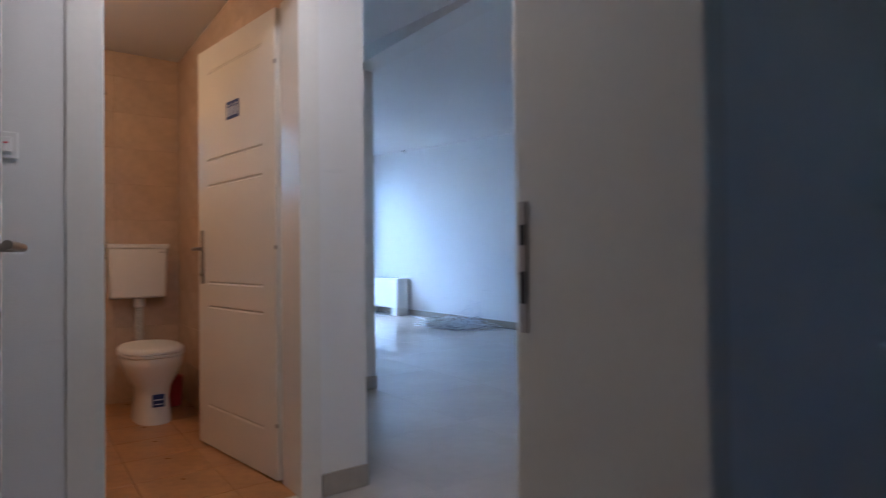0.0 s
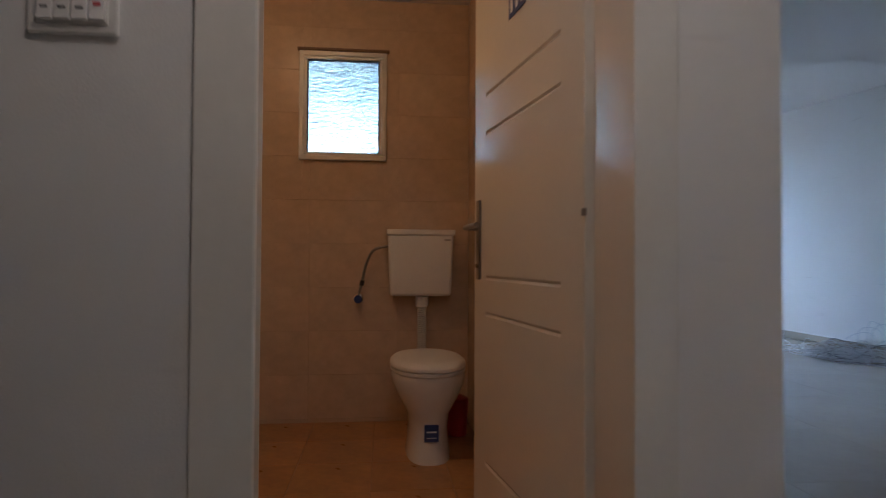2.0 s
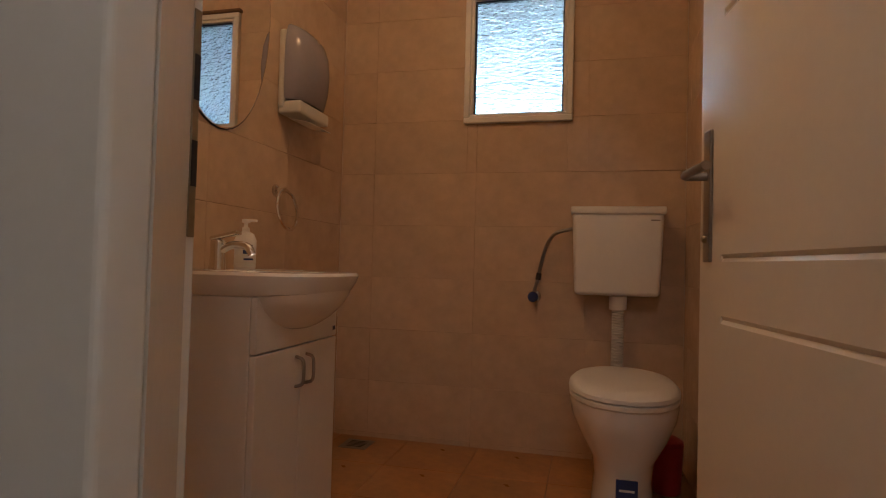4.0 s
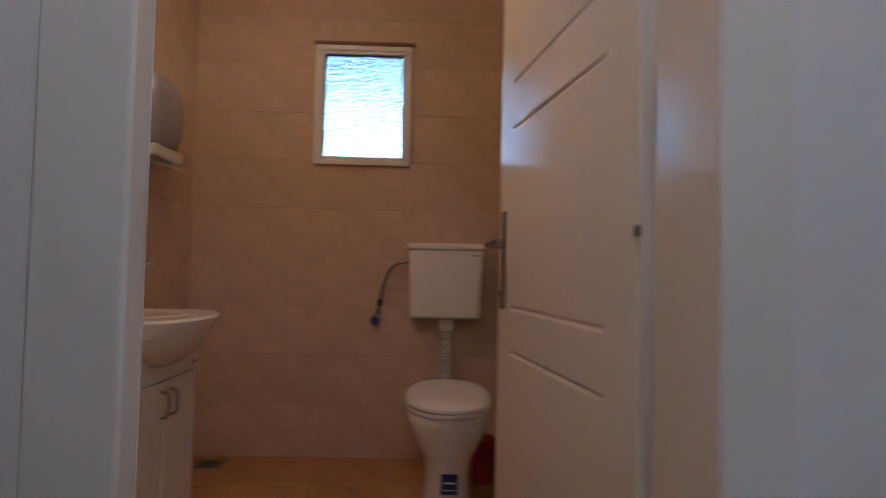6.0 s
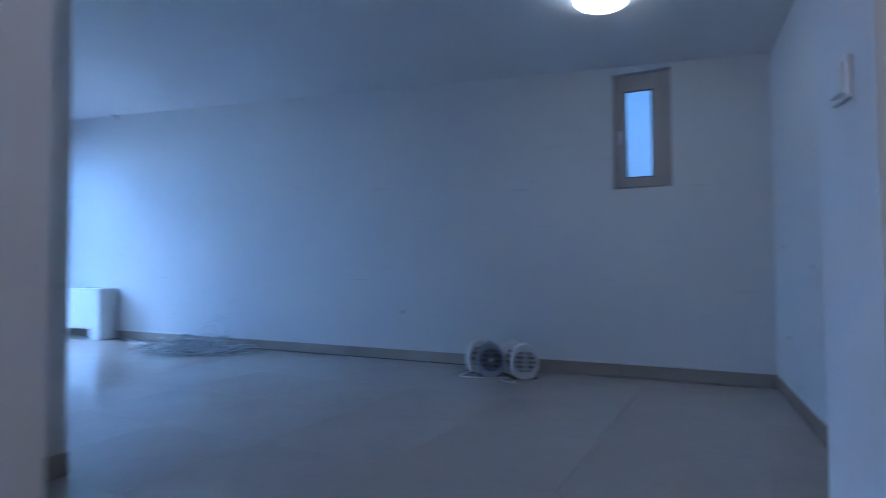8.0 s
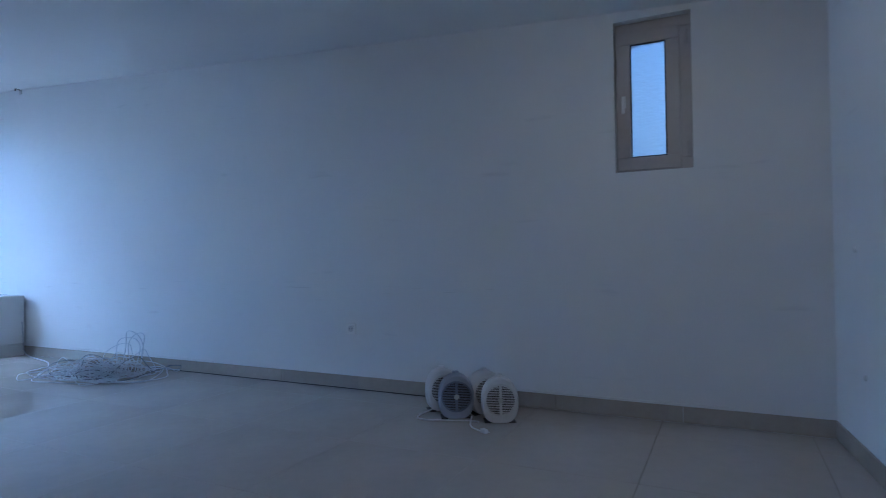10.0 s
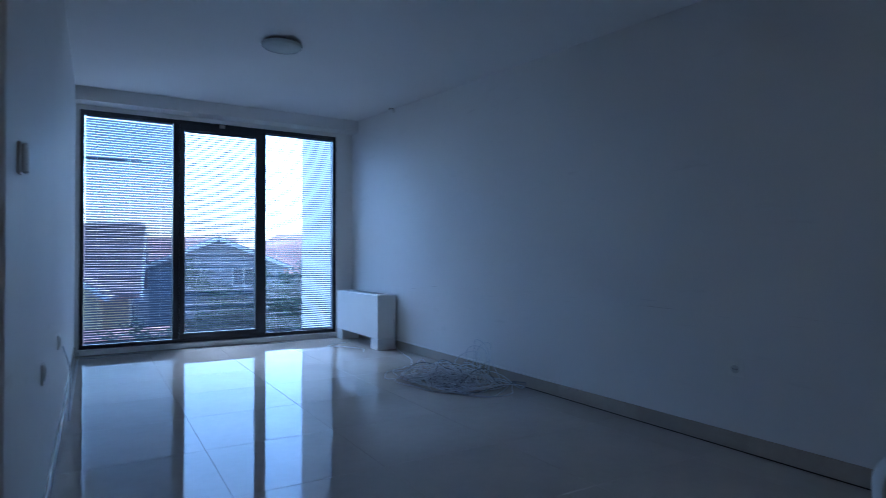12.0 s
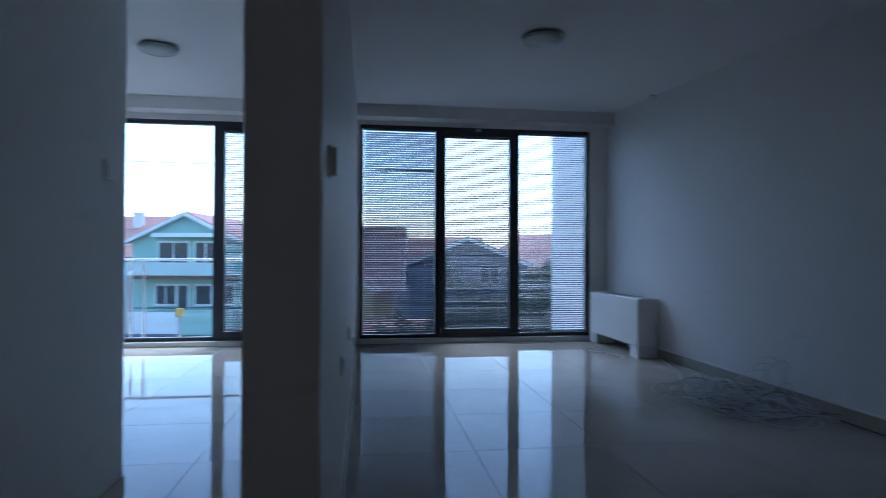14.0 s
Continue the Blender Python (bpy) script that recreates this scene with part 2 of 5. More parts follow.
def loft(rings, caps=True):
    """Skin over closed rings of equal count."""
    bm = bmesh.new()
    vs = [[bm.verts.new(p) for p in ring] for ring in rings]
    k = len(rings[0])
    for a, b in zip(vs, vs[1:]):
        for i in range(k):
            bm.faces.new((a[i], a[(i + 1) % k], b[(i + 1) % k], b[i]))
    if caps:
        bm.faces.new(vs[0][::-1])
        bm.faces.new(vs[-1])
    bmesh.ops.recalc_face_normals(bm, faces=bm.faces[:])
    return bm


def ellipse(cx, cy, z, rx, ry, k=32, power=2.0):
    out = []
    for i in range(k):
        a = 2 * math.pi * i / k
        c, s = math.cos(a), math.sin(a)
        out.append((cx + rx * math.copysign(abs(c) ** (2 / power), c), cy + ry * math.copysign(abs(s) ** (2 / power), s), z))
    return out


def lathe(profile, k=32):
    """Turned body about z from (radius, height) pairs."""
    return loft([[(r * math.cos(2 * math.pi * i / k), r * math.sin(2 * math.pi * i / k), z) for i in range(k)] for r, z in profile])


def tube(points, r, k=8, closed=False):
    """Round rod or pipe along points."""
    pts = [Vector(p) for p in points]
    rings, n = [], len(pts)
    side = None
    for i, p in enumerate(pts):
        a, b = (pts[i - 1], pts[(i + 1) % n]) if closed else (pts[max(0, i - 1)], pts[min(n - 1, i + 1)])
        d = (b - a).normalized()
        if side is None:
            side = d.orthogonal().normalized()
        side = (side - d * side.dot(d)).normalized()
        up = d.cross(side)
        rr = r[i] if isinstance(r, (list, tuple)) else r
        rings.append([p + rr * (math.cos(2 * math.pi * j / k) * side + math.sin(2 * math.pi * j / k) * up) for j in range(k)])
    if closed:
        rings.append(rings[0])
    return loft(rings, caps=not closed)


def spline(points, steps=8):
    """Smooth path through points."""
    p = [Vector(q) for q in points]
    p = [2 * p[0] - p[1]] + p + [2 * p[-1] - p[-2]]
    out = []
    for i in range(1, len(p) - 2):
        for j in range(steps):
            t = j / steps
            a, b, c, d = p[i - 1], p[i], p[i + 1], p[i + 2]
            out.append(0.5 * ((2 * b) + (c - a) * t + (2 * a - 5 * b + 4 * c - d) * t * t + (3 * b - a - 3 * c + d) * t ** 3))
    return out + [p[-2]]


def mesh_of(bm, mat, smooth=False):
    me = bpy.data.meshes.new("mesh")
    if smooth:
        for f in bm.faces:
            f.smooth = True
    bm.to_mesh(me)
    bm.free()
    me.materials.append(mat)
    return me


def part(name, bm, mat, parent=None, label="", smooth=False, m=None):
    ob = new(name, mesh_of(bm, mat, smooth))
    if smooth:
        ob.data.set_sharp_from_angle(angle=radians(40))
    ob.parent = parent
    if m is not None:
        ob.matrix_basis = m
    return tagged(ob, label)


def piece(name, mesh, parent, m):
    ob = new(name, mesh)
    ob.parent = parent
    ob.matrix_basis = m
    return ob


def thing(name, m, label, category, group="", kind=""):
    ob = new(name)
    ob.empty_display_size = 0.1
    ob.matrix_basis = m
    return tagged(ob, label, category, group, kind)


def structure(name, bm, mat, label="", category=""):
    return tagged(part(name, bm, mat), label, category, kind="structure")


def bevel_all(bm, r, seg=2):
    bmesh.ops.bevel(bm, geom=bm.edges[:], offset=r, segments=seg, profile=0.5, affect="EDGES")
    return bm


def moved(bm, m):
    bmesh.ops.transform(bm, matrix=m, verts=bm.verts[:])
    return bm


def merged(*bms):
    out = bmesh.new()
    for b in bms:
        me = bpy.data.meshes.new("tmp")
        b.to_mesh(me)
        b.free()
        out.from_mesh(me)
        bpy.data.meshes.remove(me)
    return out


# ---- plan ----
XR, YG = 5.91, 9.85           # long white wall, glazed front
XP0, XP1, YP = 2.56, 2.73, 4.0  # partition between the two rooms
XW, YW = 1.775, 2.40          # outer corner of the toilet block
WX0, WX1, WY0, WY1, WZ = -0.07, 1.508, 2.58, 4.71, 2.42  # toilet room inside
XL = -1.2                     # far wall of the second room
DX0, DX1 = 0.728, 1.49         # toilet doorway
EX0, EX1, EY0, EY1 = 0.35, 1.262, 0.58, 0.90  # entrance doorway


def ceil_z(y):
    return 2.245 + 0.0648 * y


def south_y(x):
    return 1.33 - 0.095 * (XR - x)


# walls
H = 3.1
structure("wall_east_south", boxes((XR, 0.5, 0, XR + 0.3, 1.981, H)), PAINT, "long white painted wall", "wall")
structure("wall_east_north", boxes((XR, 2.407, 0, XR + 0.3, YG + 0.15, H)), PAINT_RUBBED, "long white painted wall with grey scuffs", "wall")
structure("wall_east_under_window", boxes((XR, 1.981, 0, XR + 0.3, 2.407, 1.442)), PAINT, "white wall below a small window", "wall")
structure("wall_east_over_window", boxes((XR, 1.981, 2.34, XR + 0.3, 2.407, H)), PAINT, "white wall above a small window", "wall")
# added wall outside, out of view, blocks sky light from the frosted pane
structure("pane_dimming_wall", boxes((6.72, -3.0, -6, 7.0, 7.0, 5.5)), PAINT, "unseen blank wall added to dim the small frosted window", "wall")
structure("wall_south", prism([(2.75, south_y(2.75)), (2.75, 0.6), (XR, 0.6), (XR, south_y(XR))], 0, H), PAINT, "white wall at the back of the room", "wall")
structure("wall_pier_south", prism([(2.50, 1.332), (2.50, EY1), (2.50, 0.6), (2.75, 0.6), (2.75, 1.388)], 0, H), PAINT, "end of a white wall with a light switch", "wall")
structure("wall_entrance_right", boxes((EX1 + 0.05, EY0, 0, 2.50, EY1, H)), PAINT, "white wall beside the entrance door", "wall")
structure("wall_entrance_left", boxes((XL, EY0, 0, EX0 - 0.05, EY1, H)), PAINT, "white wall beside the entrance door", "wall")
structure("wall_entrance_over", boxes((EX0 - 0.05, EY0, 2.15, EX1 + 0.05, EY1, H)), PAINT, "white wall above the entrance door", "wall")
structure("wall_hall_west", boxes((XL - 0.2, EY0, 0, XL, YG + 0.15, H)), PAINT, "white wall", "wall")
structure("wall_toilet_front_left", boxes((XL, YW, 0, DX0 - 0.04, WY0 - 0.012, H)), PAINT, "white hall wall with a switch plate", "wall")
structure("wall_toilet_front_right", boxes((DX1 + 0.04, YW, 0, WX1 + 0.012, WY0 - 0.012, H)), PAINT, "white wall beside the toilet door", "wall")
structure("wall_toilet_front_over", boxes((DX0 - 0.04, YW, 2.14, DX1 + 0.04, WY0 - 0.012, H)), PAINT, "white wall above the toilet door", "wall")
structure("wall_toilet_side", boxes((WX1 + 0.012, YW, 0, XW, 5.42, H)), PAINT, "white wall between toilet and passage", "wall")
structure("wall_toilet_west", boxes((WX0 - 0.15, WY0 - 0.012, 0, WX0 - 0.012, WY1 + 0.14, H)), PAINT, "white wall of the toilet", "wall")
WIN = (0.555, 1.012, 1.505, 2.09)
structure("wall_toilet_back_left", boxes((XL, WY1 + 0.012, 0, WIN[0], WY1 + 0.14, H)), PAINT, "white wall behind the toilet", "wall")
structure("wall_toilet_back_right", boxes((WIN[1], WY1 + 0.012, 0, WX1 + 0.012, WY1 + 0.14, H)), PAINT, "white wall behind the toilet", "wall")
structure("wall_toilet_back_under", boxes((WIN[0], WY1 + 0.012, 0, WIN[1], WY1 + 0.14, WIN[2])), PAINT, "white wall below the toilet window", "wall")
structure("wall_toilet_back_over", boxes((WIN[0], WY1 + 0.012, WIN[3], WIN[1], WY1 + 0.14, H)), PAINT, "white wall above the toilet window", "wall")
structure("wall_partition", bevel_all(boxes((XP0, YP, 0, XP1, YG + 0.1, H)), 0.004, 1), PAINT, "white partition wall with a free end", "wall")
structure("beam", boxes((XP0, 1.3, 2.38, XP1, YP, H)), PAINT, "white ceiling beam in line with the partition", "beam")
structure("wall_glazing_pier_right", boxes((5.685, YG - 0.05, 0, XR, YG + 0.15, H)), PAINT, "narrow white wall beside the glazing", "wall")
structure("wall_glazing_pier_left", boxes((XP1, YG - 0.05, 0, 2.77, YG + 0.15, H)), PAINT, "narrow white wall beside the glazing", "wall")
structure("wall_glazing_over", boxes((2.77, YG - 0.05, 2.67, 5.685, YG + 0.15, H)), PAINT, "white wall above the glazing", "wall")
GL0, GL1 = -1.1, 2.10
structure("wall_front_left", boxes((XL, YG - 0.05, 0, GL0, YG + 0.15, H)), PAINT, "white wall beside the glazing", "wall")
structure("wall_front_middle", boxes((GL1, YG - 0.05, 0, XP0, YG + 0.15, H)), PAINT, "white wall beside the glazing", "wall")
structure("wall_front_left_over", boxes((GL0, YG - 0.05, 2.65, GL1, YG + 0.15, H)), PAINT, "white wall above the glazing", "wall")
structure("soffit_right", boxes((XP1, 9.58, 2.72, XR, YG - 0.05, H)), PAINT, "boxed white soffit above the glazing", "soffit")
structure("soffit_left", boxes((XL, 9.58, 2.72, XP0, YG - 0.05, H)), PAINT, "boxed white soffit above the glazing", "soffit")

# sloping main ceiling, toilet ceiling, corridor outside the entrance
bm = bmesh.new()
lo = [bm.verts.new((x, y, ceil_z(y))) for x, y in ((XL - 0.2, EY0), (XR + 0.3, EY0), (XR + 0.3, YG + 0.15), (XL - 0.2, YG + 0.15))]
hi = [bm.verts.new((v.co.x, v.co.y, 3.3)) for v in lo]
bm.faces.new(lo[::-1]), bm.faces.new(hi)
for i in range(4):
    bm.faces.new((lo[i], lo[(i + 1) % 4], hi[(i + 1) % 4], hi[i]))
bmesh.ops.recalc_face_normals(bm, faces=bm.faces[:])
structure("ceiling", bm, CEILING, "white painted ceiling rising gently towards the glazing", "ceiling")
structure("ceiling_toilet", boxes((WX0 - 0.012, WY0 - 0.012, WZ, WX1 + 0.012, WY1 + 0.012, WZ + 0.1)), CEILING, "white ceiling of the toilet", "ceiling")
structure("floor_slab", boxes((XL - 0.2, -2.2, -0.3, XR + 0.3, YG + 0.15, -0.012)), GROUT, "floor slab under the tiles", "floor")
# unseen corridor shell, added to dim the entrance; its opening admits some blue sky
structure("corridor_wall_right", boxes((2.2, -2.2, 0, 2.4, EY0, H)), PAINT, "unseen corridor wall added to keep the entrance dim", "wall")
structure("corridor_wall_left", boxes((XL, -2.2, 0, XL + 0.2, EY0, H)), PAINT, "unseen corridor wall added to keep the entrance dim", "wall")
structure("corridor_wall_back", boxes((XL, -2.4, 0, 2.1, -2.2, H)), PAINT, "unseen corridor wall added to keep the entrance dim", "wall")
structure("corridor_light_opening", boxes((2.1, -2.4, 0, 2.4, -2.2, 1.4), (2.1, -2.4, 1.85, 2.4, -2.2, H)), PAINT, "unseen corridor wall with a small opening added for blue sky light", "wall")
structure("corridor_ceiling", boxes((XL, -2.4, 2.7, 2.4, EY0, 2.8)), CEILING, "unseen corridor ceiling added to keep the entrance dim", "ceiling")


# ---- doors ----
def lever(parent, side, s, z, depth, label="brushed nickel lever handle", plate=(0.12, 0.24)):
    """Lever handle with a tall back plate on the face y = depth of a leaf that runs along x."""
    d = 1 if side > 0 else -1
    h = part("handle", rbox(s - 0.019, min(depth, depth + d * 0.008), z - plate[0], s + 0.019, max(depth, depth + d * 0.008), z + plate[1] - plate[0], 0.003), NICKEL, parent, label)
    pts = spline([(s, depth + d * 0.006, z), (s, depth + d * 0.045, z), (s - 0.02, depth + d * 0.056, z), (s - 0.12, depth + d * 0.05, z + 0.004)], 6)
    part("lever", tube(pts, 0.0095, 10), NICKEL, h, smooth=True)
    part("lock_cylinder", moved(lathe([(0.008, 0), (0.009, 0.012), (0.006, 0.016)], 12), pose(s, depth, z - plate[0] + 0.05, -90 * d, 0, 0)), BRASS, h)


def grooved_slab(x0, x1, z0, z1, grooves, depth=0.0045, wide=0.016):
    """Flat slab between x0 and x1 whose two faces carry horizontal V grooves."""
    front = [(0.02, z0)]
    for z in sorted(grooves):
        front += [(0.02, z), (0.02 - depth, z + wide * 0.5), (0.02, z + wide)]
    front.append((0.02, z1))
    outline = front + [(-y, z) for y, z in reversed(front)]
    bm = bmesh.new()
    a = [bm.verts.new((x0, y, z)) for y, z in outline]
    b = [bm.verts.new((x1, y, z)) for y, z in outline]
    k, n = len(outline), len(front)
    for i in range(k):
        bm.faces.new((a[i], a[(i + 1) % k], b[(i + 1) % k], b[i]))
    for side in (a, b):
        for i in range(n - 1):
            bm.faces.new((side[i], side[i + 1], side[k - 2 - i], side[k - 1 - i]))
    bmesh.ops.recalc_face_normals(bm, faces=bm.faces[:])
    return bm


def door_leaf(name, hinge, free, height, z0, panels, label):
    """Leaf from hinge to free end; local x runs along it."""
    h, f = Vector(hinge), Vector(free)
    w = (f - h).length
    a = math.degrees(math.atan2(f.y - h.y, f.x - h.x))
    leaf = thing(name, pose(h.x, h.y, 0, 0, 0, a), label, "door", kind="structure")
    part("leaf", merged(boxes((0, -0.02, z0, 0.125, 0.02, z0 + height), (w - 0.125, -0.02, z0, w, 0.02, z0 + height)),
                        grooved_slab(0.125, w - 0.125, z0, z0 + height, panels)), DOORW, leaf)
    return leaf, w


toilet_door, lw = door_leaf("door_1", (1.496, 2.66), (1.372, 3.484), 2.08, 0.01, (0.21, 0.725, 0.85, 1.355, 1.49, 1.95), "open white panelled toilet door")
lever(toilet_door, 1, lw - 0.055, 1.035, 0.02, plate=(0.185, 0.285))
lever(toilet_door, -1, lw - 0.055, 1.035, -0.02, plate=(0.185, 0.285))
sign = part("sign", rbox(0.35, 0.02, 1.672, 0.485, 0.0225, 1.76, 0.001, 1), BLUE, toilet_door, "dark toilet sign with white pictograms")
for k, x in enumerate((0.366, 0.409, 0.452)):
    part("pictogram", boxes((x, 0.0226, 1.687, x + 0.018, 0.0235, 1.731), (x + 0.004, 0.0226, 1.735, x + 0.014, 0.0235, 1.746)), WHITE_INK, sign)
for z in (0.25, 1.03, 1.85):
    part("hinge", moved(lathe([(0.003, -0.009), (0.006, -0.008), (0.006, 0.008), (0.003, 0.009)], 12), pose(-0.003, 0.024, z)), NICKEL, toilet_door)

toilet_frame = thing("door_frame", pose(0, 0, 0), "white wooden frame of the toilet door", "door frame", kind="structure")
part("jamb", rbox(DX0 - 0.04, YW + 0.004, 0, DX0, WY0 - 0.004, 2.10, 0.003), FRAMEW, toilet_frame)
part("jamb", rbox(DX1, YW + 0.004, 0, DX1 + 0.017, 2.635, 2.10, 0.004), FRAMEW, toilet_frame)
part("head", rbox(DX0 - 0.04, YW + 0.004, 2.10, DX1 + 0.035, WY0 + 0.004, 2.14, 0.004), FRAMEW, toilet_frame)
part("casing", rbox(0.684, YW - 0.007, 0, DX0 + 0.067, YW + 0.04, 2.098, 0.006, 3), FRAMEW, toilet_frame)
part("jamb_lining", prism([(DX0 + 0.0005, YW + 0.0405), (DX0 + 0.0665, YW + 0.0405), (DX0 + 0.0035, 2.558), (DX0 + 0.0005, 2.558)], 0, 2.098), FRAMEW, toilet_frame)
part("casing", rbox(DX1 - 0.012, YW - 0.005, 0, DX1 + 0.075, YW + 0.003, 2.105, 0.002, 2), FRAMEW, toilet_frame)
part("casing", rbox(0.684, YW - 0.007, 2.106, DX1 + 0.075, YW + 0.003, 2.19, 0.003, 3), FRAMEW, toilet_frame)
plate = part("strike_plate", rbox(DX0 + 0.0005, 2.561, 0.85, DX0 + 0.0025, 2.572, 1.075, 0.001, 1), BRASS, toilet_frame, "brass strike plate")
for z in (0.90, 0.985):
    part("bolt_hole", boxes((DX0 + 0.0026, 2.5625, z, DX0 + 0.0032, 2.5705, z + 0.045)), DARK, plate)

entrance_door, ew = door_leaf("door_2", (EX0 + 0.005, 0.925), (0.513, 1.80), 2.06, 0.01, (0.2, 0.85, 1.3, 1.92), "open white entrance door with nickel handle")
lever(entrance_door, -1, ew - 0.09, 1.01, -0.02, plate=(0.19, 0.30))
lever(entrance_door, 1, ew - 0.09, 1.01, 0.02, plate=(0.19, 0.30))
entrance_frame = thing("door_frame", pose(0, 0, 0), "white frame of the entrance door with a strike plate", "door frame", kind="structure")
for x0, x1 in ((EX0 - 0.05, EX0), (EX1, EX1 + 0.05)):
    part("jamb", rbox(x0, EY0 - 0.015, 0, x1, EY1 + 0.012, 2.10, 0.004), FRAMEW, entrance_frame)
    e = (x0 - 0.05, x1 - 0.01) if x0 < 0.5 else (x0 + 0.01, x1 + 0.05)
    part("casing", rbox(e[0], EY1 + 0.013, 0, e[1], EY1 + 0.028, 2.105, 0.005, 3), FRAMEW, entrance_frame)
part("head", rbox(EX0 - 0.05, EY0 - 0.015, 2.10, EX1 + 0.05, EY1 + 0.012, 2.15, 0.004), FRAMEW, entrance_frame)
plate = part("strike_plate", rbox(EX1 - 0.004, 0.884, 0.85, EX1 - 0.0005, 0.904, 1.075, 0.001, 1), PVC_OLD, entrance_frame, "cream strike plate with dark bolt holes")
for z, dz in ((0.90, 0.055), (1.0, 0.035)):
    part("bolt_hole", boxes((EX1 - 0.0052, 0.887, z, EX1 - 0.0041, 0.9, z + dz)), DARK, plate)


# ---- glazed fronts ----
def ring_frame(x0, z0, x1, z1, y0, y1, w):
    return merged(rbox(x0, y0, z0, x1, y1, z0 + w, 0.003, 1), rbox(x0, y0, z1 - w, x1, y1, z1, 0.003, 1),
                  rbox(x0, y0, z0 + w, x0 + w, y1, z1 - w, 0.003, 1), rbox(x1 - w, y0, z0 + w, x1, y1, z1 - w, 0.003, 1))


def glazing(name, x0, x1, m1, m2, top, label):
    """Two or three tall bays; the second one is an opening sash set in its own frame."""
    w = thing(name, pose(0, 0, 0), label, "window", kind="structure")
    part("window_frame", ring_frame(x0, 0.06, x1, top, YG - 0.03, YG + 0.05, 0.045), ALU, w)
    for m in (m1, m2)[:2 if m2 < x1 else 1]:
        part("mullion", rbox(m - 0.035, YG - 0.03, 0.105, m + 0.035, YG + 0.05, top - 0.045, 0.003, 1), ALU, w)
    sash = part("sash_frame", ring_frame(m1 + 0.036, 0.107, m2 - 0.036, top - 0.047, YG - 0.05, YG + 0.03, 0.062), ALU, w)
    part("sash_handle", merged(rbox(m1 + 0.052, YG - 0.058, 1.02, m1 + 0.078, YG - 0.05, 1.16, 0.003), rbox(m1 + 0.056, YG - 0.085, 1.07, m1 + 0.074, YG - 0.07, 1.2, 0.005), rbox(m1 + 0.058, YG - 0.08, 1.08, m1 + 0.072, YG - 0.052, 1.1, 0.002)), DARK, sash)
    bays = ((x0 + 0.045, m1 - 0.035, 0.105, top - 0.045), (m1 + 0.098, m2 - 0.098, 0.17, top - 0.11), (m2 + 0.035, x1 - 0.045, 0.105, top - 0.045))[:3 if m2 < x1 else 2]
    for a, b, c, d in bays:
        g = part("pane", boxes((a, YG + 0.012, c, b, YG + 0.018, d)), PANE, w)
        g.visible_shadow = False
    part("window_sill", rbox(x0 - 0.03, YG - 0.09, 0.0, x1 + 0.03, YG + 0.04, 0.058, 0.006), PVC, w, "white sill strip on the floor")
    return bays


bays_r = glazing("window_1", 2.77, 5.685, 3.725, 4.728, 2.67, "tall anthracite three-bay glazing with venetian blinds")
bays_l = glazing("window_2", GL0, GL1, 1.095, GL1 + 0.004, 2.65, "tall anthracite two-bay glazing of the second room")
part("alarm_sensor", merged(rbox(4.2, YG - 0.075, 2.615, 4.26, YG - 0.052, 2.655, 0.004)), PVC_OLD, bpy.data.objects["window_1"])

def blind(bay, tilt):
    """Venetian blind of thin curved slats hung inside one bay."""
    a, b, c, d = bay
    w = b - a - 0.012
    y = YG - 0.012
    t = thing("venetian_blind", pose(a + 0.006, y, c), "aluminium venetian blind with slats coloured dark as if backlit, lowered over the glazing", "blind", "blinds of the glazing")
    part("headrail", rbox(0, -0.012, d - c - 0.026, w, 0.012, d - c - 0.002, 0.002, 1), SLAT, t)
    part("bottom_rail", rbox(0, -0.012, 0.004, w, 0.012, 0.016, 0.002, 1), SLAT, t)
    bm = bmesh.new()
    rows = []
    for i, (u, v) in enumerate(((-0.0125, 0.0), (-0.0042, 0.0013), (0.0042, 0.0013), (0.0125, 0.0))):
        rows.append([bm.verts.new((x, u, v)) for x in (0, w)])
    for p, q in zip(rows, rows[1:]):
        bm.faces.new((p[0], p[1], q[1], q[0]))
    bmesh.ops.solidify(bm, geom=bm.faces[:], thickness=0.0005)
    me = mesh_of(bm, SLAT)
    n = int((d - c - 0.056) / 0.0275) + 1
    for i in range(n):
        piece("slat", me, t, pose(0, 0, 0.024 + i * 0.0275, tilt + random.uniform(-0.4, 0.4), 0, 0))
    for x in (0.12, w / 2, w - 0.12):
        part("cord", tube([(x, -0.0125, 0.01), (x, -0.0125, d - c - 0.02)], 0.0007, 4), PLASTIC, t)


blind(bays_r[0], -56)
blind(bays_r[1], 42)
blind(bays_r[2], 30)
blind(bays_l[1], 32)


# ---- small windows ----
small = thing("window_3", pose(0, 0, 0), "narrow grey plastic window with a frosted pane", "window", kind="structure")


def yz_frame(y0, z0, y1, z1, x0, x1, w):
    return merged(rbox(x0, y0, z0, x1, y1, z0 + w, 0.004), rbox(x0, y0, z1 - w, x1, y1, z1, 0.004),
                  rbox(x0, y0, z0 + w, x1, y0 + w, z1 - w, 0.004), rbox(x0, y1 - w, z0 + w, x1, y1, z1 - w, 0.004))


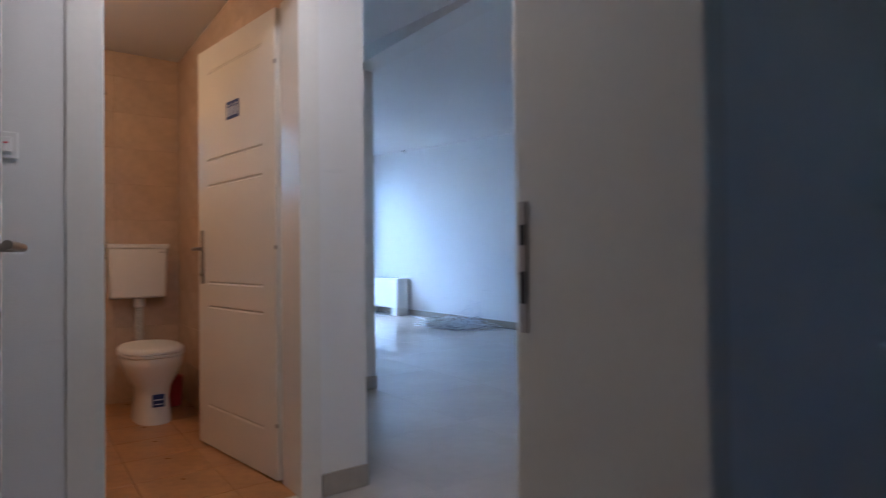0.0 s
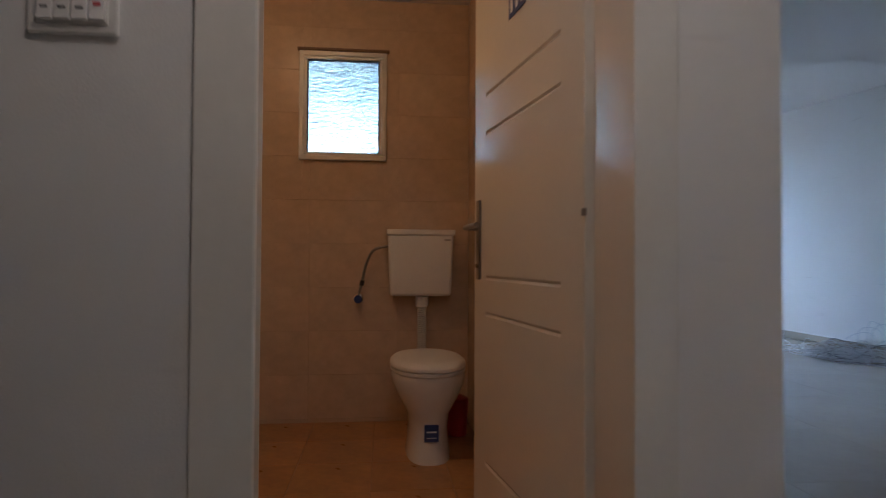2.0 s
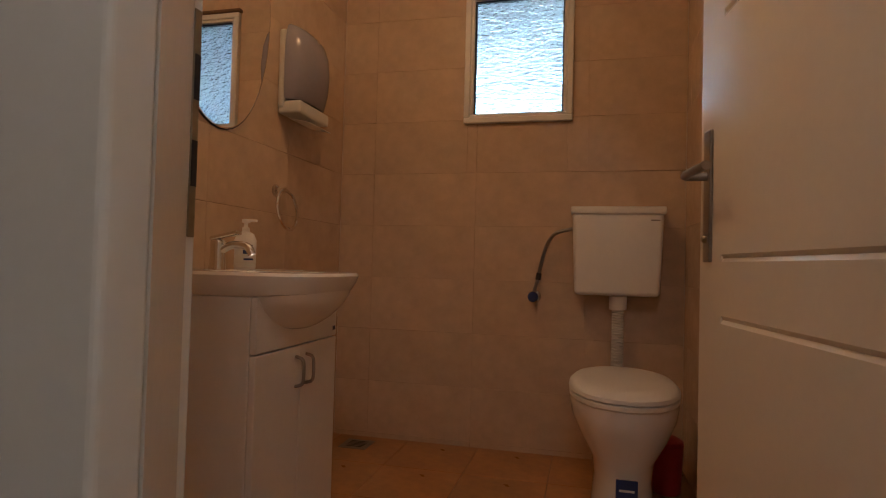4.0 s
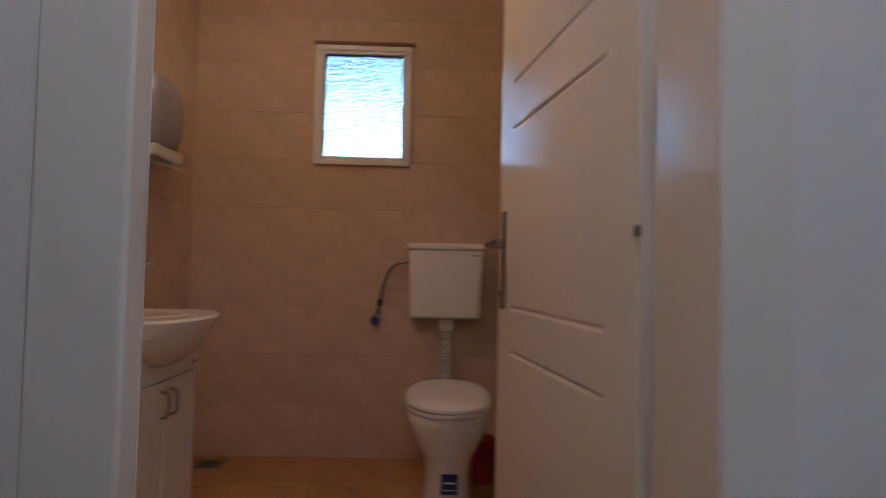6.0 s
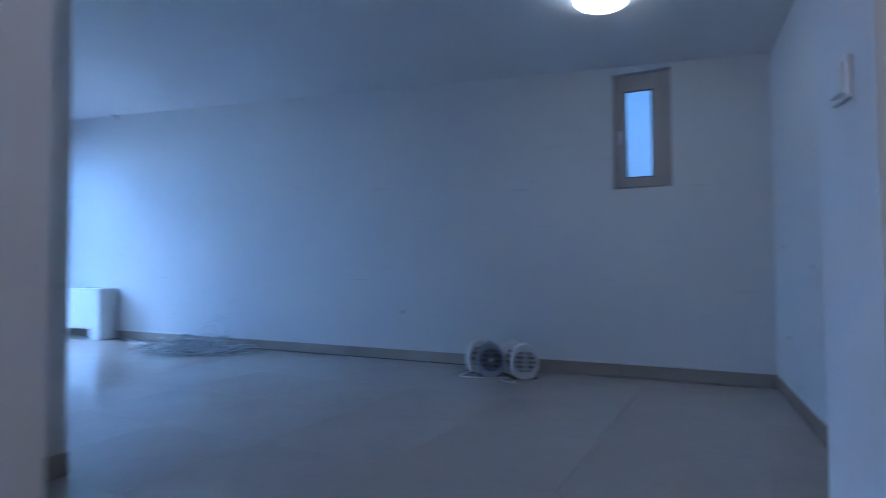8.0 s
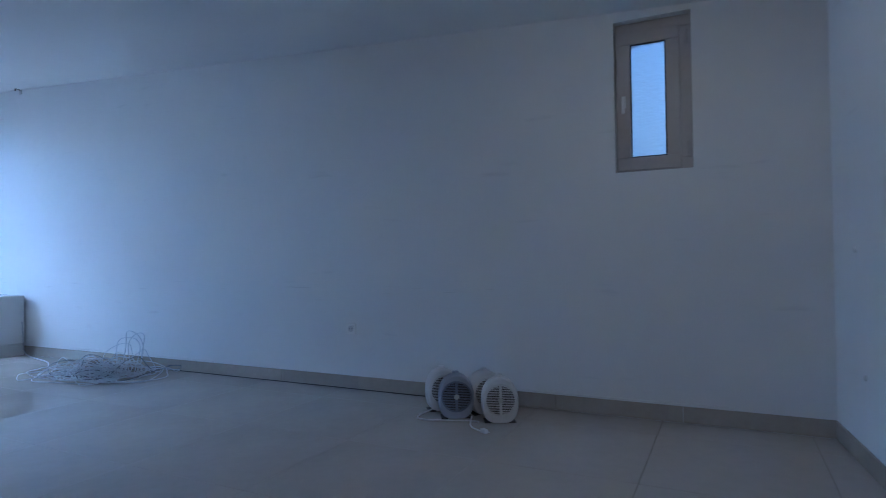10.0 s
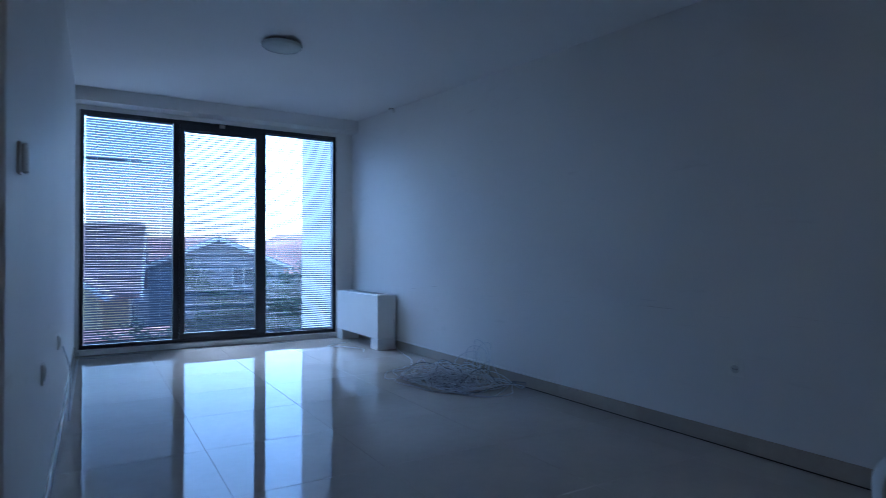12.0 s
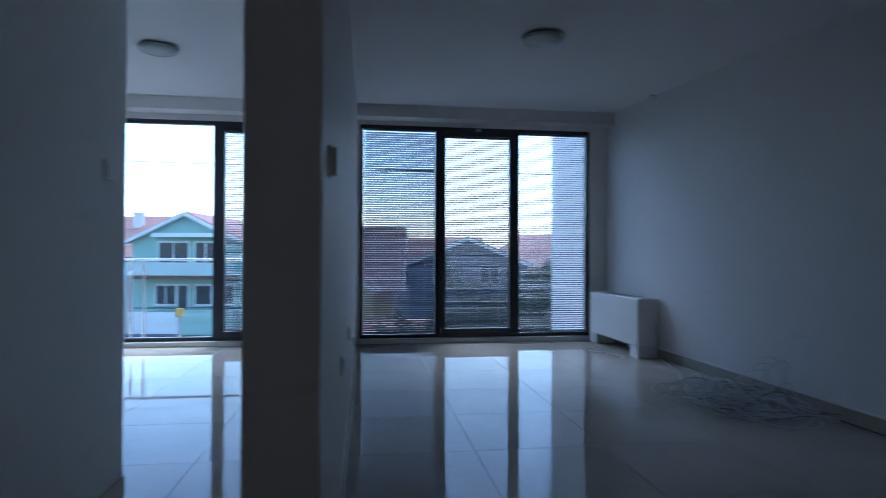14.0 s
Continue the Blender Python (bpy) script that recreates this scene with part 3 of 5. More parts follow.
part("window_frame", yz_frame(1.983, 1.444, 2.405, 2.338, XR + 0.050, XR + 0.110, 0.066), PVC_OLD, small)
sash = part("sash", yz_frame(2.045, 1.455, 2.395, 2.28, XR + 0.035, XR + 0.095, 0.075), PVC_OLD, small)
part("seal", yz_frame(2.119, 1.529, 2.321, 2.206, XR + 0.042, XR + 0.048, 0.008), DARK, sash)
part("pane", boxes((XR + 0.065, 2.12, 1.53, XR + 0.071, 2.32, 2.205)), FROST, small).visible_shadow = False
part("handle", merged(rbox(XR + 0.025, 2.345, 1.83, XR + 0.036, 2.37, 1.90, 0.003), rbox(XR + 0.000, 2.348, 1.79, XR + 0.013, 2.367, 1.88, 0.004), rbox(XR + 0.010, 2.351, 1.86, XR + 0.027, 2.364, 1.875, 0.002)), PVC, sash)
for z in (1.56, 2.2):
    part("hinge", moved(lathe([(0.008, -0.04), (0.008, 0.04)], 10), pose(XR + 0.032, 2.008, z)), PVC_OLD, small)

wcw = thing("window_4", pose(0, 0, 0), "small white plastic toilet window with rippled glass", "window", kind="structure")
part("window_frame", ring_frame(0.537, 1.487, 1.03, 2.107, WY1 - 0.022, WY1 + 0.05, 0.026), PVC, wcw)
part("sash", ring_frame(0.563, 1.513, 1.004, 2.081, WY1 - 0.012, WY1 + 0.045, 0.016), PVC, wcw)
part("glazing_bead", ring_frame(0.579, 1.529, 0.988, 2.065, WY1 + 0.002, WY1 + 0.03, 0.006), DARK, wcw)
part("pane", boxes((0.582, WY1 + 0.014, 1.532, 0.985, WY1 + 0.020, 2.062)), RIPPLE, wcw).visible_shadow = False
part("head_trim", rbox(0.527, WY1 - 0.03, 2.108, 1.045, WY1 + 0.0, 2.124, 0.003), WOODBROWN, wcw, "thin brown strip above the window")


# ---- skirting ----
def skirting(name, ax, ay, bx, by, height=0.095, step=0.73):
    """Row of skirting tiles against a wall from a to b; the room lies to the left of the way."""
    a, b = Vector((ax, ay)), Vector((bx, by))
    length = (b - a).length
    ang = math.degrees(math.atan2(by - ay, bx - ax))
    base = tagged(new(name), "beige polished skirting tiles", "skirting", kind="structure")
    base.matrix_basis = pose(ax, ay, 0, 0, 0, ang)
    s, k = 0.0, 0
    while s < length - 0.01:
        e = min(length, s + step)
        part("skirting_tile", rbox(s + 0.001, 0.0005, 0.003, e - 0.001, 0.0105, height, 0.0015, 1), SKIRT, base)
        s = e


skirting("baseboard", XR, south_y(XR), XR, YG - 0.05)
skirting("baseboard", 2.75, south_y(2.75), XR, south_y(XR))
skirting("baseboard", XP1, YG - 0.05, XP1, YP)
skirting("baseboard", XP1, YP, XP0, YP)
skirting("baseboard", XP0, YP, XP0, YG - 0.05)
skirting("baseboard", XW, 5.42, XW, YW)
skirting("baseboard", XW, YW, DX1 + 0.076, YW)
skirting("baseboard", DX0 - 0.076, YW, XL, YW)
skirting("baseboard", WX1 + 0.012, 5.42, XW, 5.42)


# ---- wall fittings ----
def socket(at, rz, label="white wall socket"):
    s = thing("wall_socket", at @ pose(0, 0, 0, 0, 0, rz), label, "socket")
    part("plate", rbox(-0.04, 0, -0.04, 0.04, 0.009, 0.04, 0.003), PLASTIC, s)
    part("rim", moved(lathe([(0.030, 0), (0.030, 0.010), (0.028, 0.011), (0.0245, 0.011), (0.0235, 0.0075), (0.0005, 0.0075)], 28), pose(0, 0.003, 0, -90, 0, 0)), PLASTIC, s, smooth=True)
    part("recess", moved(lathe([(0.0225, 0), (0.0225, 0.0006)], 24), pose(0, 0.0101, 0, -90, 0, 0)), SOCKET_WELL, s)
    for x in (-0.0095, 0.0095):
        part("pin_hole", moved(lathe([(0.0036, 0), (0.0036, 0.001)], 8), pose(x, 0.0108, 0, -90, 0, 0)), DARK, s)
    return s


def light_switch(at, rz, wide=0.04, rockers=1, label="white wall light switch"):
    s = thing("light_switch", at @ pose(0, 0, 0, 0, 0, rz), label, "switch")
    part("plate", rbox(-wide, 0, -0.041, wide, 0.010, 0.041, 0.004), PLASTIC, s)
    if rockers == 1:
        part("rocker", moved(rbox(-wide + 0.012, 0.008, -0.03, wide - 0.012, 0.016, 0.03, 0.003), pose(0, 0, 0, 3, 0, 0)), PLASTIC, s)
    return s


socket(pose(XR, 4.315, 0.44), 90, "white wall socket on the long wall")
socket(pose(XP1, 5.11, 0.612), -90, "white wall socket low on the partition")
socket(pose(XP1, 6.3, 0.585), -90, "white wall socket with a plug on the partition")
controller = thing("thermostat", pose(XP1, 4.235, 1.308, 0, 0, -90), "small white rounded thermostat on the partition", "thermostat")
part("base", rbox(-0.022, 0, -0.042, 0.022, 0.009, 0.042, 0.005, 3), PLASTIC, controller)
part("cover", loft([ellipse(0, 0.016, z, rx, ry, 20, 2.6) for z, rx, ry in ((-0.038, 0.008, 0.004), (-0.034, 0.016, 0.009), (-0.02, 0.019, 0.010), (0.02, 0.019, 0.010), (0.034, 0.016, 0.009), (0.038, 0.008, 0.004))]), PLASTIC, controller, smooth=True)
light_switch(pose(XW, 5.24, 1.41), -90, label="white light switch on the passage wall")
light_switch(pose(2.62, 1.359, 1.18), 13, label="white light switch on the wall end")
sw = thing("switch_panel", pose(0.49, YW, 1.338, 0, 0, 180), "white four-module switch panel on the hall wall", "switch")
part("plate", rbox(-0.073, 0, -0.042, 0.073, 0.009, 0.042, 0.004), PLASTIC, sw)
part("inner_frame", rbox(-0.058, 0.008, -0.026, 0.058, 0.0115, 0.026, 0.002), PLASTIC, sw)
for i in range(4):
    r = part("rocker", moved(rbox(-0.0125, 0.010, -0.022, 0.0125, 0.0165, 0.022, 0.0015), pose(0.042 - i * 0.028, 0, 0, 4, 0, 0)), PLASTIC, sw)
    part("indicator", boxes((0.036 - i * 0.028, 0.0165, -0.003 if i < 3 else 0.004, 0.048 - i * 0.028, 0.0178, 0.0005 if i < 3 else 0.009)), RED if i == 3 else DARK, r)
hook = thing("wall_bracket", pose(XR, 8.517, 2.782), "small grey bracket high on the white wall", "bracket")
part("base", rbox(-0.012, -0.02, -0.035, -0.001, 0.02, 0.035, 0.003), PLASTIC_OLD, hook)
part("arm", tube(spline([(-0.01, 0, 0.01), (-0.05, 0, 0.015), (-0.06, 0, -0.01)], 4), 0.008, 8), NICKEL, hook)
for y0, y1, z in ((5.72, 8.45, 0.097), (1.80, 3.06, 0.097)):
    tk = thing("cable_trunking", pose(0, 0, 0), "white cable trunking along the skirting", "trunking")
    part("channel", rbox(XR - 0.014, y0, z, XR - 0.001, y1, z + 0.014, 0.002), PLASTIC, tk)
for x, z in ((4.75, 0.83), (5.45, 0.40), (5.55, 0.96)):
    f = thing("wall_plug", pose(x, south_y(x), z, 0, 0, 5.4), "small grey wall plug in the white wall", "fixing")
    part("plug", moved(lathe([(0.014, 0), (0.012, 0.006), (0.004, 0.008)], 12), pose(0, 0, 0, -90, 0, 0)), PLASTIC_OLD, f)


# ---- ceiling lamps ----
def ceiling_lamp(x, y, z, slope, mat, label, r=0.15, deep=1.0):
    t = thing("ceiling_lamp", pose(x, y, z, slope, 0, 0), label, "lamp", "round ceiling lamps")
    part("base", lathe([(r * 0.8, 0.0), (r * 0.8, -0.02), (r * 0.72, -0.025)], 40), NICKEL, t, smooth=True)
    part("shade", lathe([(r * 0.9, -0.012), (r, -0.022 * deep), (r * 0.98, -0.042 * deep), (r * 0.85, -0.058 * deep), (r * 0.6, -0.07 * deep), (r * 0.3, -0.077 * deep), (0.002, -0.08 * deep)], 40), mat, t, smooth=True)
    return t


SL = math.degrees(math.atan(0.0648))
ceiling_lamp(4.11, 6.78, ceil_z(6.78), SL, OPAL, "unlit round opal glass ceiling lamp")
ceiling_lamp(1.19, 7.55, ceil_z(7.55), SL, OPAL, "unlit round opal glass ceiling lamp")
ceiling_lamp(4.62, 2.22, ceil_z(2.22), SL, LIT_ROOM, "lit round glass ceiling lamp")
ceiling_lamp(1.15, 1.8, ceil_z(1.8), SL, LIT_HALL, "lit round glass ceiling lamp in the hall")
ceiling_lamp(0.52, 3.5, WZ, 0, LIT_WC, "lit warm round ceiling lamp in the toilet", 0.12, 2.2)


# ---- toilet room things ----
toilet = thing("toilet", pose(1.235, 0, 0), "white ceramic toilet with a closed seat", "toilet")
yb = 4.20
part("pedestal", loft([ellipse(0, yb, 0.0, 0.105, 0.235, 36, 2.6), ellipse(0, yb, 0.05, 0.10, 0.228, 36, 2.6), ellipse(0, yb, 0.14, 0.094, 0.215, 36, 2.4), ellipse(0, yb - 0.01, 0.21, 0.105, 0.215, 36, 2.3), ellipse(0, yb - 0.02, 0.28, 0.145, 0.235, 36, 2.2),
                      ellipse(0, yb - 0.005, 0.34, 0.172, 0.265, 36, 2.2), ellipse(0, yb, 0.385, 0.18, 0.278, 36, 2.2), ellipse(0, yb, 0.397, 0.176, 0.275, 36, 2.2)]), CERAMIC, toilet, smooth=True)
part("seat", loft([ellipse(0, yb + 0.005, 0.398, 0.176, 0.285, 36, 2.2), ellipse(0, yb + 0.005, 0.402, 0.182, 0.29, 36, 2.2), ellipse(0, yb + 0.005, 0.413, 0.182, 0.29, 36, 2.2), ellipse(0, yb + 0.005, 0.417, 0.176, 0.285, 36, 2.2)]), PLASTIC, toilet, smooth=True)
part("lid", loft([ellipse(0, yb + 0.007, 0.4185, 0.178, 0.288, 36, 2.2), ellipse(0, yb + 0.007, 0.4225, 0.184, 0.293, 36, 2.2), ellipse(0, yb + 0.007, 0.434, 0.182, 0.291, 36, 2.2), ellipse(0, yb + 0.007, 0.447, 0.168, 0.273, 36, 2.2), ellipse(0, yb + 0.007, 0.454, 0.13, 0.22, 36, 2.2), ellipse(0, yb + 0.007, 0.456, 0.06, 0.1, 36, 2.2)]), PLASTIC, toilet, smooth=True)
lab = part("label", boxes((-0.03, yb - 0.232, 0.105, 0.035, yb - 0.226, 0.18)), BLUE, toilet, "navy blue maker's sticker")
part("label_print", boxes((-0.02, yb - 0.2335, 0.145, 0.025, yb - 0.232, 0.152), (-0.02, yb - 0.2335, 0.12, 0.025, yb - 0.232, 0.124)), WHITE_INK, lab)
for x in (-0.06, 0.06):
    part("seat_hinge", moved(lathe([(0.012, 0), (0.012, 0.03), (0.008, 0.034)], 12), pose(x, yb + 0.27, 0.398)), CHROME, toilet)

cistern = thing("cistern", pose(1.225, WY1, 0.72), "white plastic wall-hung toilet cistern", "cistern")
part("tank", bevel_all(loft([[(x * 0.17, -0.01 - (0.13 if y else 0), 0) for x, y in ((-1, 0), (1, 0), (1, 1), (-1, 1))], [(x * 0.183, -0.008 - (0.14 if y else 0), 0.345) for x, y in ((-1, 0), (1, 0), (1, 1), (-1, 1))]]), 0.02, 4), PLASTIC, cistern, smooth=True)
part("lid", rbox(-0.19, -0.155, 0.338, 0.19, -0.004, 0.37, 0.008, 3), PLASTIC, cistern, smooth=True)
part("button", rbox(0.13, -0.152, 0.31, 0.165, -0.147, 0.316, 0.002), NICKEL, cistern)

pipe = thing("flush_pipe", pose(1.235, WY1 - 0.075, 0), "white corrugated flush pipe", "pipe")
part("collar", moved(lathe([(0.034, 0.66), (0.036, 0.67), (0.036, 0.715), (0.03, 0.722)], 20), pose(0, 0, 0)), PLASTIC, pipe, smooth=True)
prof = []
for i in range(24):
    z = 0.40 + i * 0.0112
    prof += [(0.021, z), (0.026, z + 0.0035), (0.026, z + 0.007), (0.021, z + 0.0105)]
part("corrugated_hose", lathe(prof, 18), PLASTIC_OLD, pipe, smooth=True)
part("elbow", tube(spline([(0, 0, 0.41), (0, -0.01, 0.36), (0, -0.06, 0.33), (0, -0.2, 0.325)], 6), 0.03, 14), PLASTIC, pipe, smooth=True)

valve = thing("shutoff_valve", pose(0.878, WY1, 0.70), "chrome shut-off valve with a dark braided hose", "valve")
part("rosette", moved(lathe([(0.03, 0), (0.028, 0.006), (0.012, 0.01), (0.012, 0.05)], 20), pose(0, 0, 0, 90, 0, 0)), CHROME, valve, smooth=True)
part("knob", moved(lathe([(0.02, 0), (0.023, 0.006), (0.023, 0.02), (0.018, 0.025)], 14), pose(0, -0.05, 0, 90, 0, 0)), BLUE, valve, smooth=True)
part("hose", tube(spline([(0.0, -0.035, 0.015), (0.02, -0.04, 0.09), (0.045, -0.05, 0.2), (0.085, -0.06, 0.275), (0.165, -0.07, 0.30)], 8), 0.008, 10), NICKEL, valve, smooth=True)
part("nut", moved(lathe([(0.012, 0), (0.012, 0.03)], 6), pose(0.018, -0.04, 0.075, 0, 10, 0)), DARK, valve)

CX0, CX1, CY0, CY1 = WX0 + 0.003, 0.318, 3.36, 3.835
vanity = thing("vanity_cabinet", pose(0, 0, 0), "white washbasin cabinet with two doors", "cabinet")
part("body", rbox(CX0, CY0, 0.06, CX1 - 0.019, CY1, 0.737, 0.003), PLASTIC, vanity)
part("drawer_front", rbox(CX1 - 0.018, CY0 + 0.001, 0.594, CX1, CY1 - 0.001, 0.737, 0.003), PLASTIC, vanity)
part("plinth", rbox(CX0, CY0 + 0.02, 0, CX1 - 0.05, CY1 - 0.02, 0.059, 0.002), PLASTIC_OLD, vanity)
ym = (CY0 + CY1) / 2
for y0, y1, yh in ((CY0 + 0.001, ym - 0.0015, ym - 0.03), (ym + 0.0015, CY1 - 0.001, ym + 0.03)):
    d = part("door", rbox(CX1 - 0.018, y0, 0.065, CX1, y1, 0.590, 0.003), PLASTIC, vanity)
    part("handle", tube(spline([(CX1, yh, 0.562), (CX1 + 0.022, yh, 0.553), (CX1 + 0.026, yh, 0.52), (CX1 + 0.022, yh, 0.487), (CX1, yh, 0.478)], 5), 0.005, 8), NICKEL, d, smooth=True)
part("label", boxes((CX1 + 0.0002, CY1 - 0.03, 0.612, CX1 + 0.001, CY1 - 0.012, 0.625)), BLUE, vanity)

basin = thing("washbasin", pose(0, 0, 0), "white ceramic washbasin with a rounded front", "washbasin")


def basin_ring(z, hw, front, back):
    """Plan outline with a bowed front edge."""
    out = []
    for i in range(25):
        a = math.pi * i / 24
        out.append((CX1 - 0.02 + front * (math.sin(a) ** 0.9), ym + hw * math.cos(a), z))
    return out + [(back, ym - hw, z), (back, ym + hw, z)]


def bowl_ring(z, k):
    return [(0.20 + 0.17 * k * math.cos(a), ym + 0.185 * k * math.sin(a), z) for a in [2 * math.pi * i / 27 for i in range(27)]]


WB = WX0 + 0.004
HWID = (CY1 - CY0) / 2
part("rim", loft([basin_ring(0.738, HWID + 0.002, 0.10, WB), basin_ring(0.744, HWID + 0.008, 0.128, WB), basin_ring(0.77, HWID + 0.014, 0.148, WB), basin_ring(0.79, HWID + 0.017, 0.156, WB), basin_ring(0.798, HWID + 0.012, 0.15, WB)]), CERAMIC, basin, smooth=True)
part("bowl", loft([basin_ring(0.752, 0.236, 0.132, 0.31), basin_ring(0.732, 0.23, 0.127, 0.31), basin_ring(0.70, 0.205, 0.108, 0.31), basin_ring(0.67, 0.16, 0.08, 0.31), basin_ring(0.648, 0.105, 0.052, 0.31), basin_ring(0.64, 0.06, 0.035, 0.31)]), CERAMIC, basin, smooth=True)
part("basin_hollow", loft([bowl_ring(0.7985, 1.0), bowl_ring(0.8005, 0.97), bowl_ring(0.7995, 0.92), bowl_ring(0.7988, 0.3)]), CERAMIC, basin, smooth=True)
tap = thing("basin_tap", pose(0.02, ym + 0.02, 0.798), "chrome single-lever basin tap", "tap")
part("body", lathe([(0.026, 0), (0.024, 0.01), (0.021, 0.06), (0.022, 0.085), (0.018, 0.09)], 20), CHROME, tap, smooth=True)
part("spout", tube(spline([(0, 0, 0.05), (0.05, 0, 0.075), (0.1, 0, 0.07), (0.118, 0, 0.045)], 5), 0.012, 12), CHROME, tap, smooth=True)
part("lever", moved(rbox(-0.02, -0.016, 0, 0.075, 0.016, 0.014, 0.005), pose(0, 0, 0.09, 0, -12, 0)), CHROME, tap)
soap = thing("soap_dispenser", pose(0.03, ym + 0.15, 0.798), "white pump bottle of liquid soap", "soap bottle")
part("bottle", lathe([(0.03, 0), (0.034, 0.008), (0.034, 0.095), (0.026, 0.115), (0.012, 0.122)], 20), PLASTIC, soap, smooth=True)
part("pump", lathe([(0.012, 0.122), (0.012, 0.135), (0.006, 0.137), (0.006, 0.15), (0.013, 0.152), (0.013, 0.163)], 14), PLASTIC, soap, smooth=True)
part("nozzle", moved(rbox(0, -0.005, 0, 0.04, 0.005, 0.008, 0.002), pose(0, 0, 0.154)), PLASTIC, soap)
part("label", moved(boxes((0.0342, -0.015, 0.03, 0.0346, 0.015, 0.036), (0.0342, -0.018, 0.05, 0.0346, 0.018, 0.066), (0.0342, -0.012, 0.075, 0.0346, 0.012, 0.08)), pose(0, 0, 0, 0, 0, -40)), BLUE, soap)

mirror = thing("mirror", pose(WX0, 3.722, 1.72), "frameless oval wall mirror", "mirror")
part("glass", moved(loft([ellipse(0, 0, 0.002, 0.46, 0.279, 48), ellipse(0, 0, 0.006, 0.462, 0.281, 48), ellipse(0, 0, 0.0075, 0.458, 0.277, 48)]), pose(0, 0, 0, 0, 90, 0)), MIRROR, mirror)
part("edge", moved(loft([ellipse(0, 0, 0.001, 0.458, 0.277, 48), ellipse(0, 0, 0.0011, 0.466, 0.285, 48), ellipse(0, 0, 0.0045, 0.466, 0.285, 48)]), pose(0, 0, 0, 0, 90, 0)), DARK, mirror)

disp = thing("towel_dispenser", pose(WX0, 4.21, 1.40), "paper towel dispenser with a smoked plastic cover", "dispenser")
part("back_box", rbox(0.001, -0.13, 0.02, 0.03, 0.13, 0.33, 0.01, 3), PLASTIC_OLD, disp)
def cover_ring(z, out, half):
    """Plan outline of the bulging cover at one height."""
    return [(0.031, -half, z), (0.031, half, z)] + [(0.031 + (out - 0.031) * math.sin(a) ** 0.6, half * math.cos(a), z) for a in [math.pi * i / 12 for i in range(1, 12)]]


part("cover", loft([cover_ring(z, out, half) for z, out, half in ((0.055, 0.098, 0.126), (0.065, 0.106, 0.132), (0.12, 0.122, 0.135), (0.2, 0.13, 0.136), (0.27, 0.122, 0.134), (0.32, 0.102, 0.128), (0.345, 0.078, 0.118), (0.355, 0.05, 0.105))]), GREY_PLASTIC, disp, smooth=True)
part("base", moved(rbox(0.001, -0.125, 0.0, 0.10, 0.125, 0.05, 0.01, 3), pose(0, 0, 0, 0, 0, 0)), PLASTIC_OLD, disp)
part("paper_towel", moved(rbox(0.03, -0.09, -0.004, 0.13, 0.09, -0.001, 0.0008, 1), pose(0, 0, 0, 0, 14, 0)), PAPER, disp)
part("lock", moved(lathe([(0.01, 0), (0.009, 0.003)], 12), pose(0.103, 0, 0.317, 0, 60, 0)), CHROME, disp)

ring = thing("towel_ring", pose(WX0, 4.09, 1.10), "chrome towel ring on the tiles", "towel ring")
part("rose", moved(lathe([(0.024, 0), (0.022, 0.01), (0.011, 0.016), (0.011, 0.045)], 20), pose(0, 0, 0, 0, 90, 0)), CHROME, ring, smooth=True)
part("ring", tube([(0.045 + 0.02 * (1 - math.cos(a)) * 0.5, 0.075 * math.sin(a), -0.075 + 0.075 * math.cos(a)) for a in [2 * math.pi * i / 40 for i in range(40)]], 0.0065, 8, True), CHROME, ring, smooth=True)

drain = thing("floor_drain", pose(0.1, 4.585, 0.0), "square metal floor drain", "drain")
part("frame", rbox(-0.065, -0.065, -0.004, 0.065, 0.065, 0.003, 0.001, 1), NICKEL, drain)
for i in range(5):
    part("slot", boxes((-0.04, -0.04 + i * 0.018, 0.0031, 0.04, -0.032 + i * 0.018, 0.0036)), DARK, drain)
bin_ = thing("brush_holder", pose(1.41, 4.42, 0.0), "red plastic toilet brush holder", "brush holder")
part("cup", lathe([(0.045, 0), (0.05, 0.005), (0.058, 0.15), (0.06, 0.18), (0.055, 0.182)], 24), RED, bin_, smooth=True)
part("lid", lathe([(0.06, 0.183), (0.058, 0.195), (0.03, 0.21), (0.01, 0.213)], 24), RED, bin_, smooth=True)
part("stick", lathe([(0.009, 0.21), (0.009, 0.26), (0.006, 0.265)], 12), RED, bin_, smooth=True)


# ---- things of the large room ----
FX0, FX1, FY0, FY1, FZ = XR - 0.255, XR - 0.02, 8.425, 9.70, 0.62
coil = thing("fan_coil_unit", pose(0, 0, 0), "white enamelled floor-standing fan coil unit", "fan coil")
part("casing", rbox(FX0, FY0, 0.125, FX1, FY1, FZ, 0.008, 3), ENAMEL, coil)
part("top_grille", boxes((FX0 + 0.05, FY0 + 0.22, FZ, FX1 - 0.04, FY1 - 0.22, FZ + 0.003)), PLASTIC_OLD, coil)
for i in range(14):
    x = FX0 + 0.056 + i * 0.0098
    part("slat", boxes((x, FY0 + 0.23, FZ + 0.0031, x + 0.004, FY1 - 0.23, FZ + 0.008)), DARK if i % 2 else PLASTIC_OLD, coil)
for y0, y1 in ((FY0, FY0 + 0.19), (FY1 - 0.19, FY1)):
    part("foot", rbox(FX0 + 0.001, y0 + 0.001, 0.0, FX1 - 0.001, y1 - 0.001, 0.124, 0.005), ENAMEL, coil)
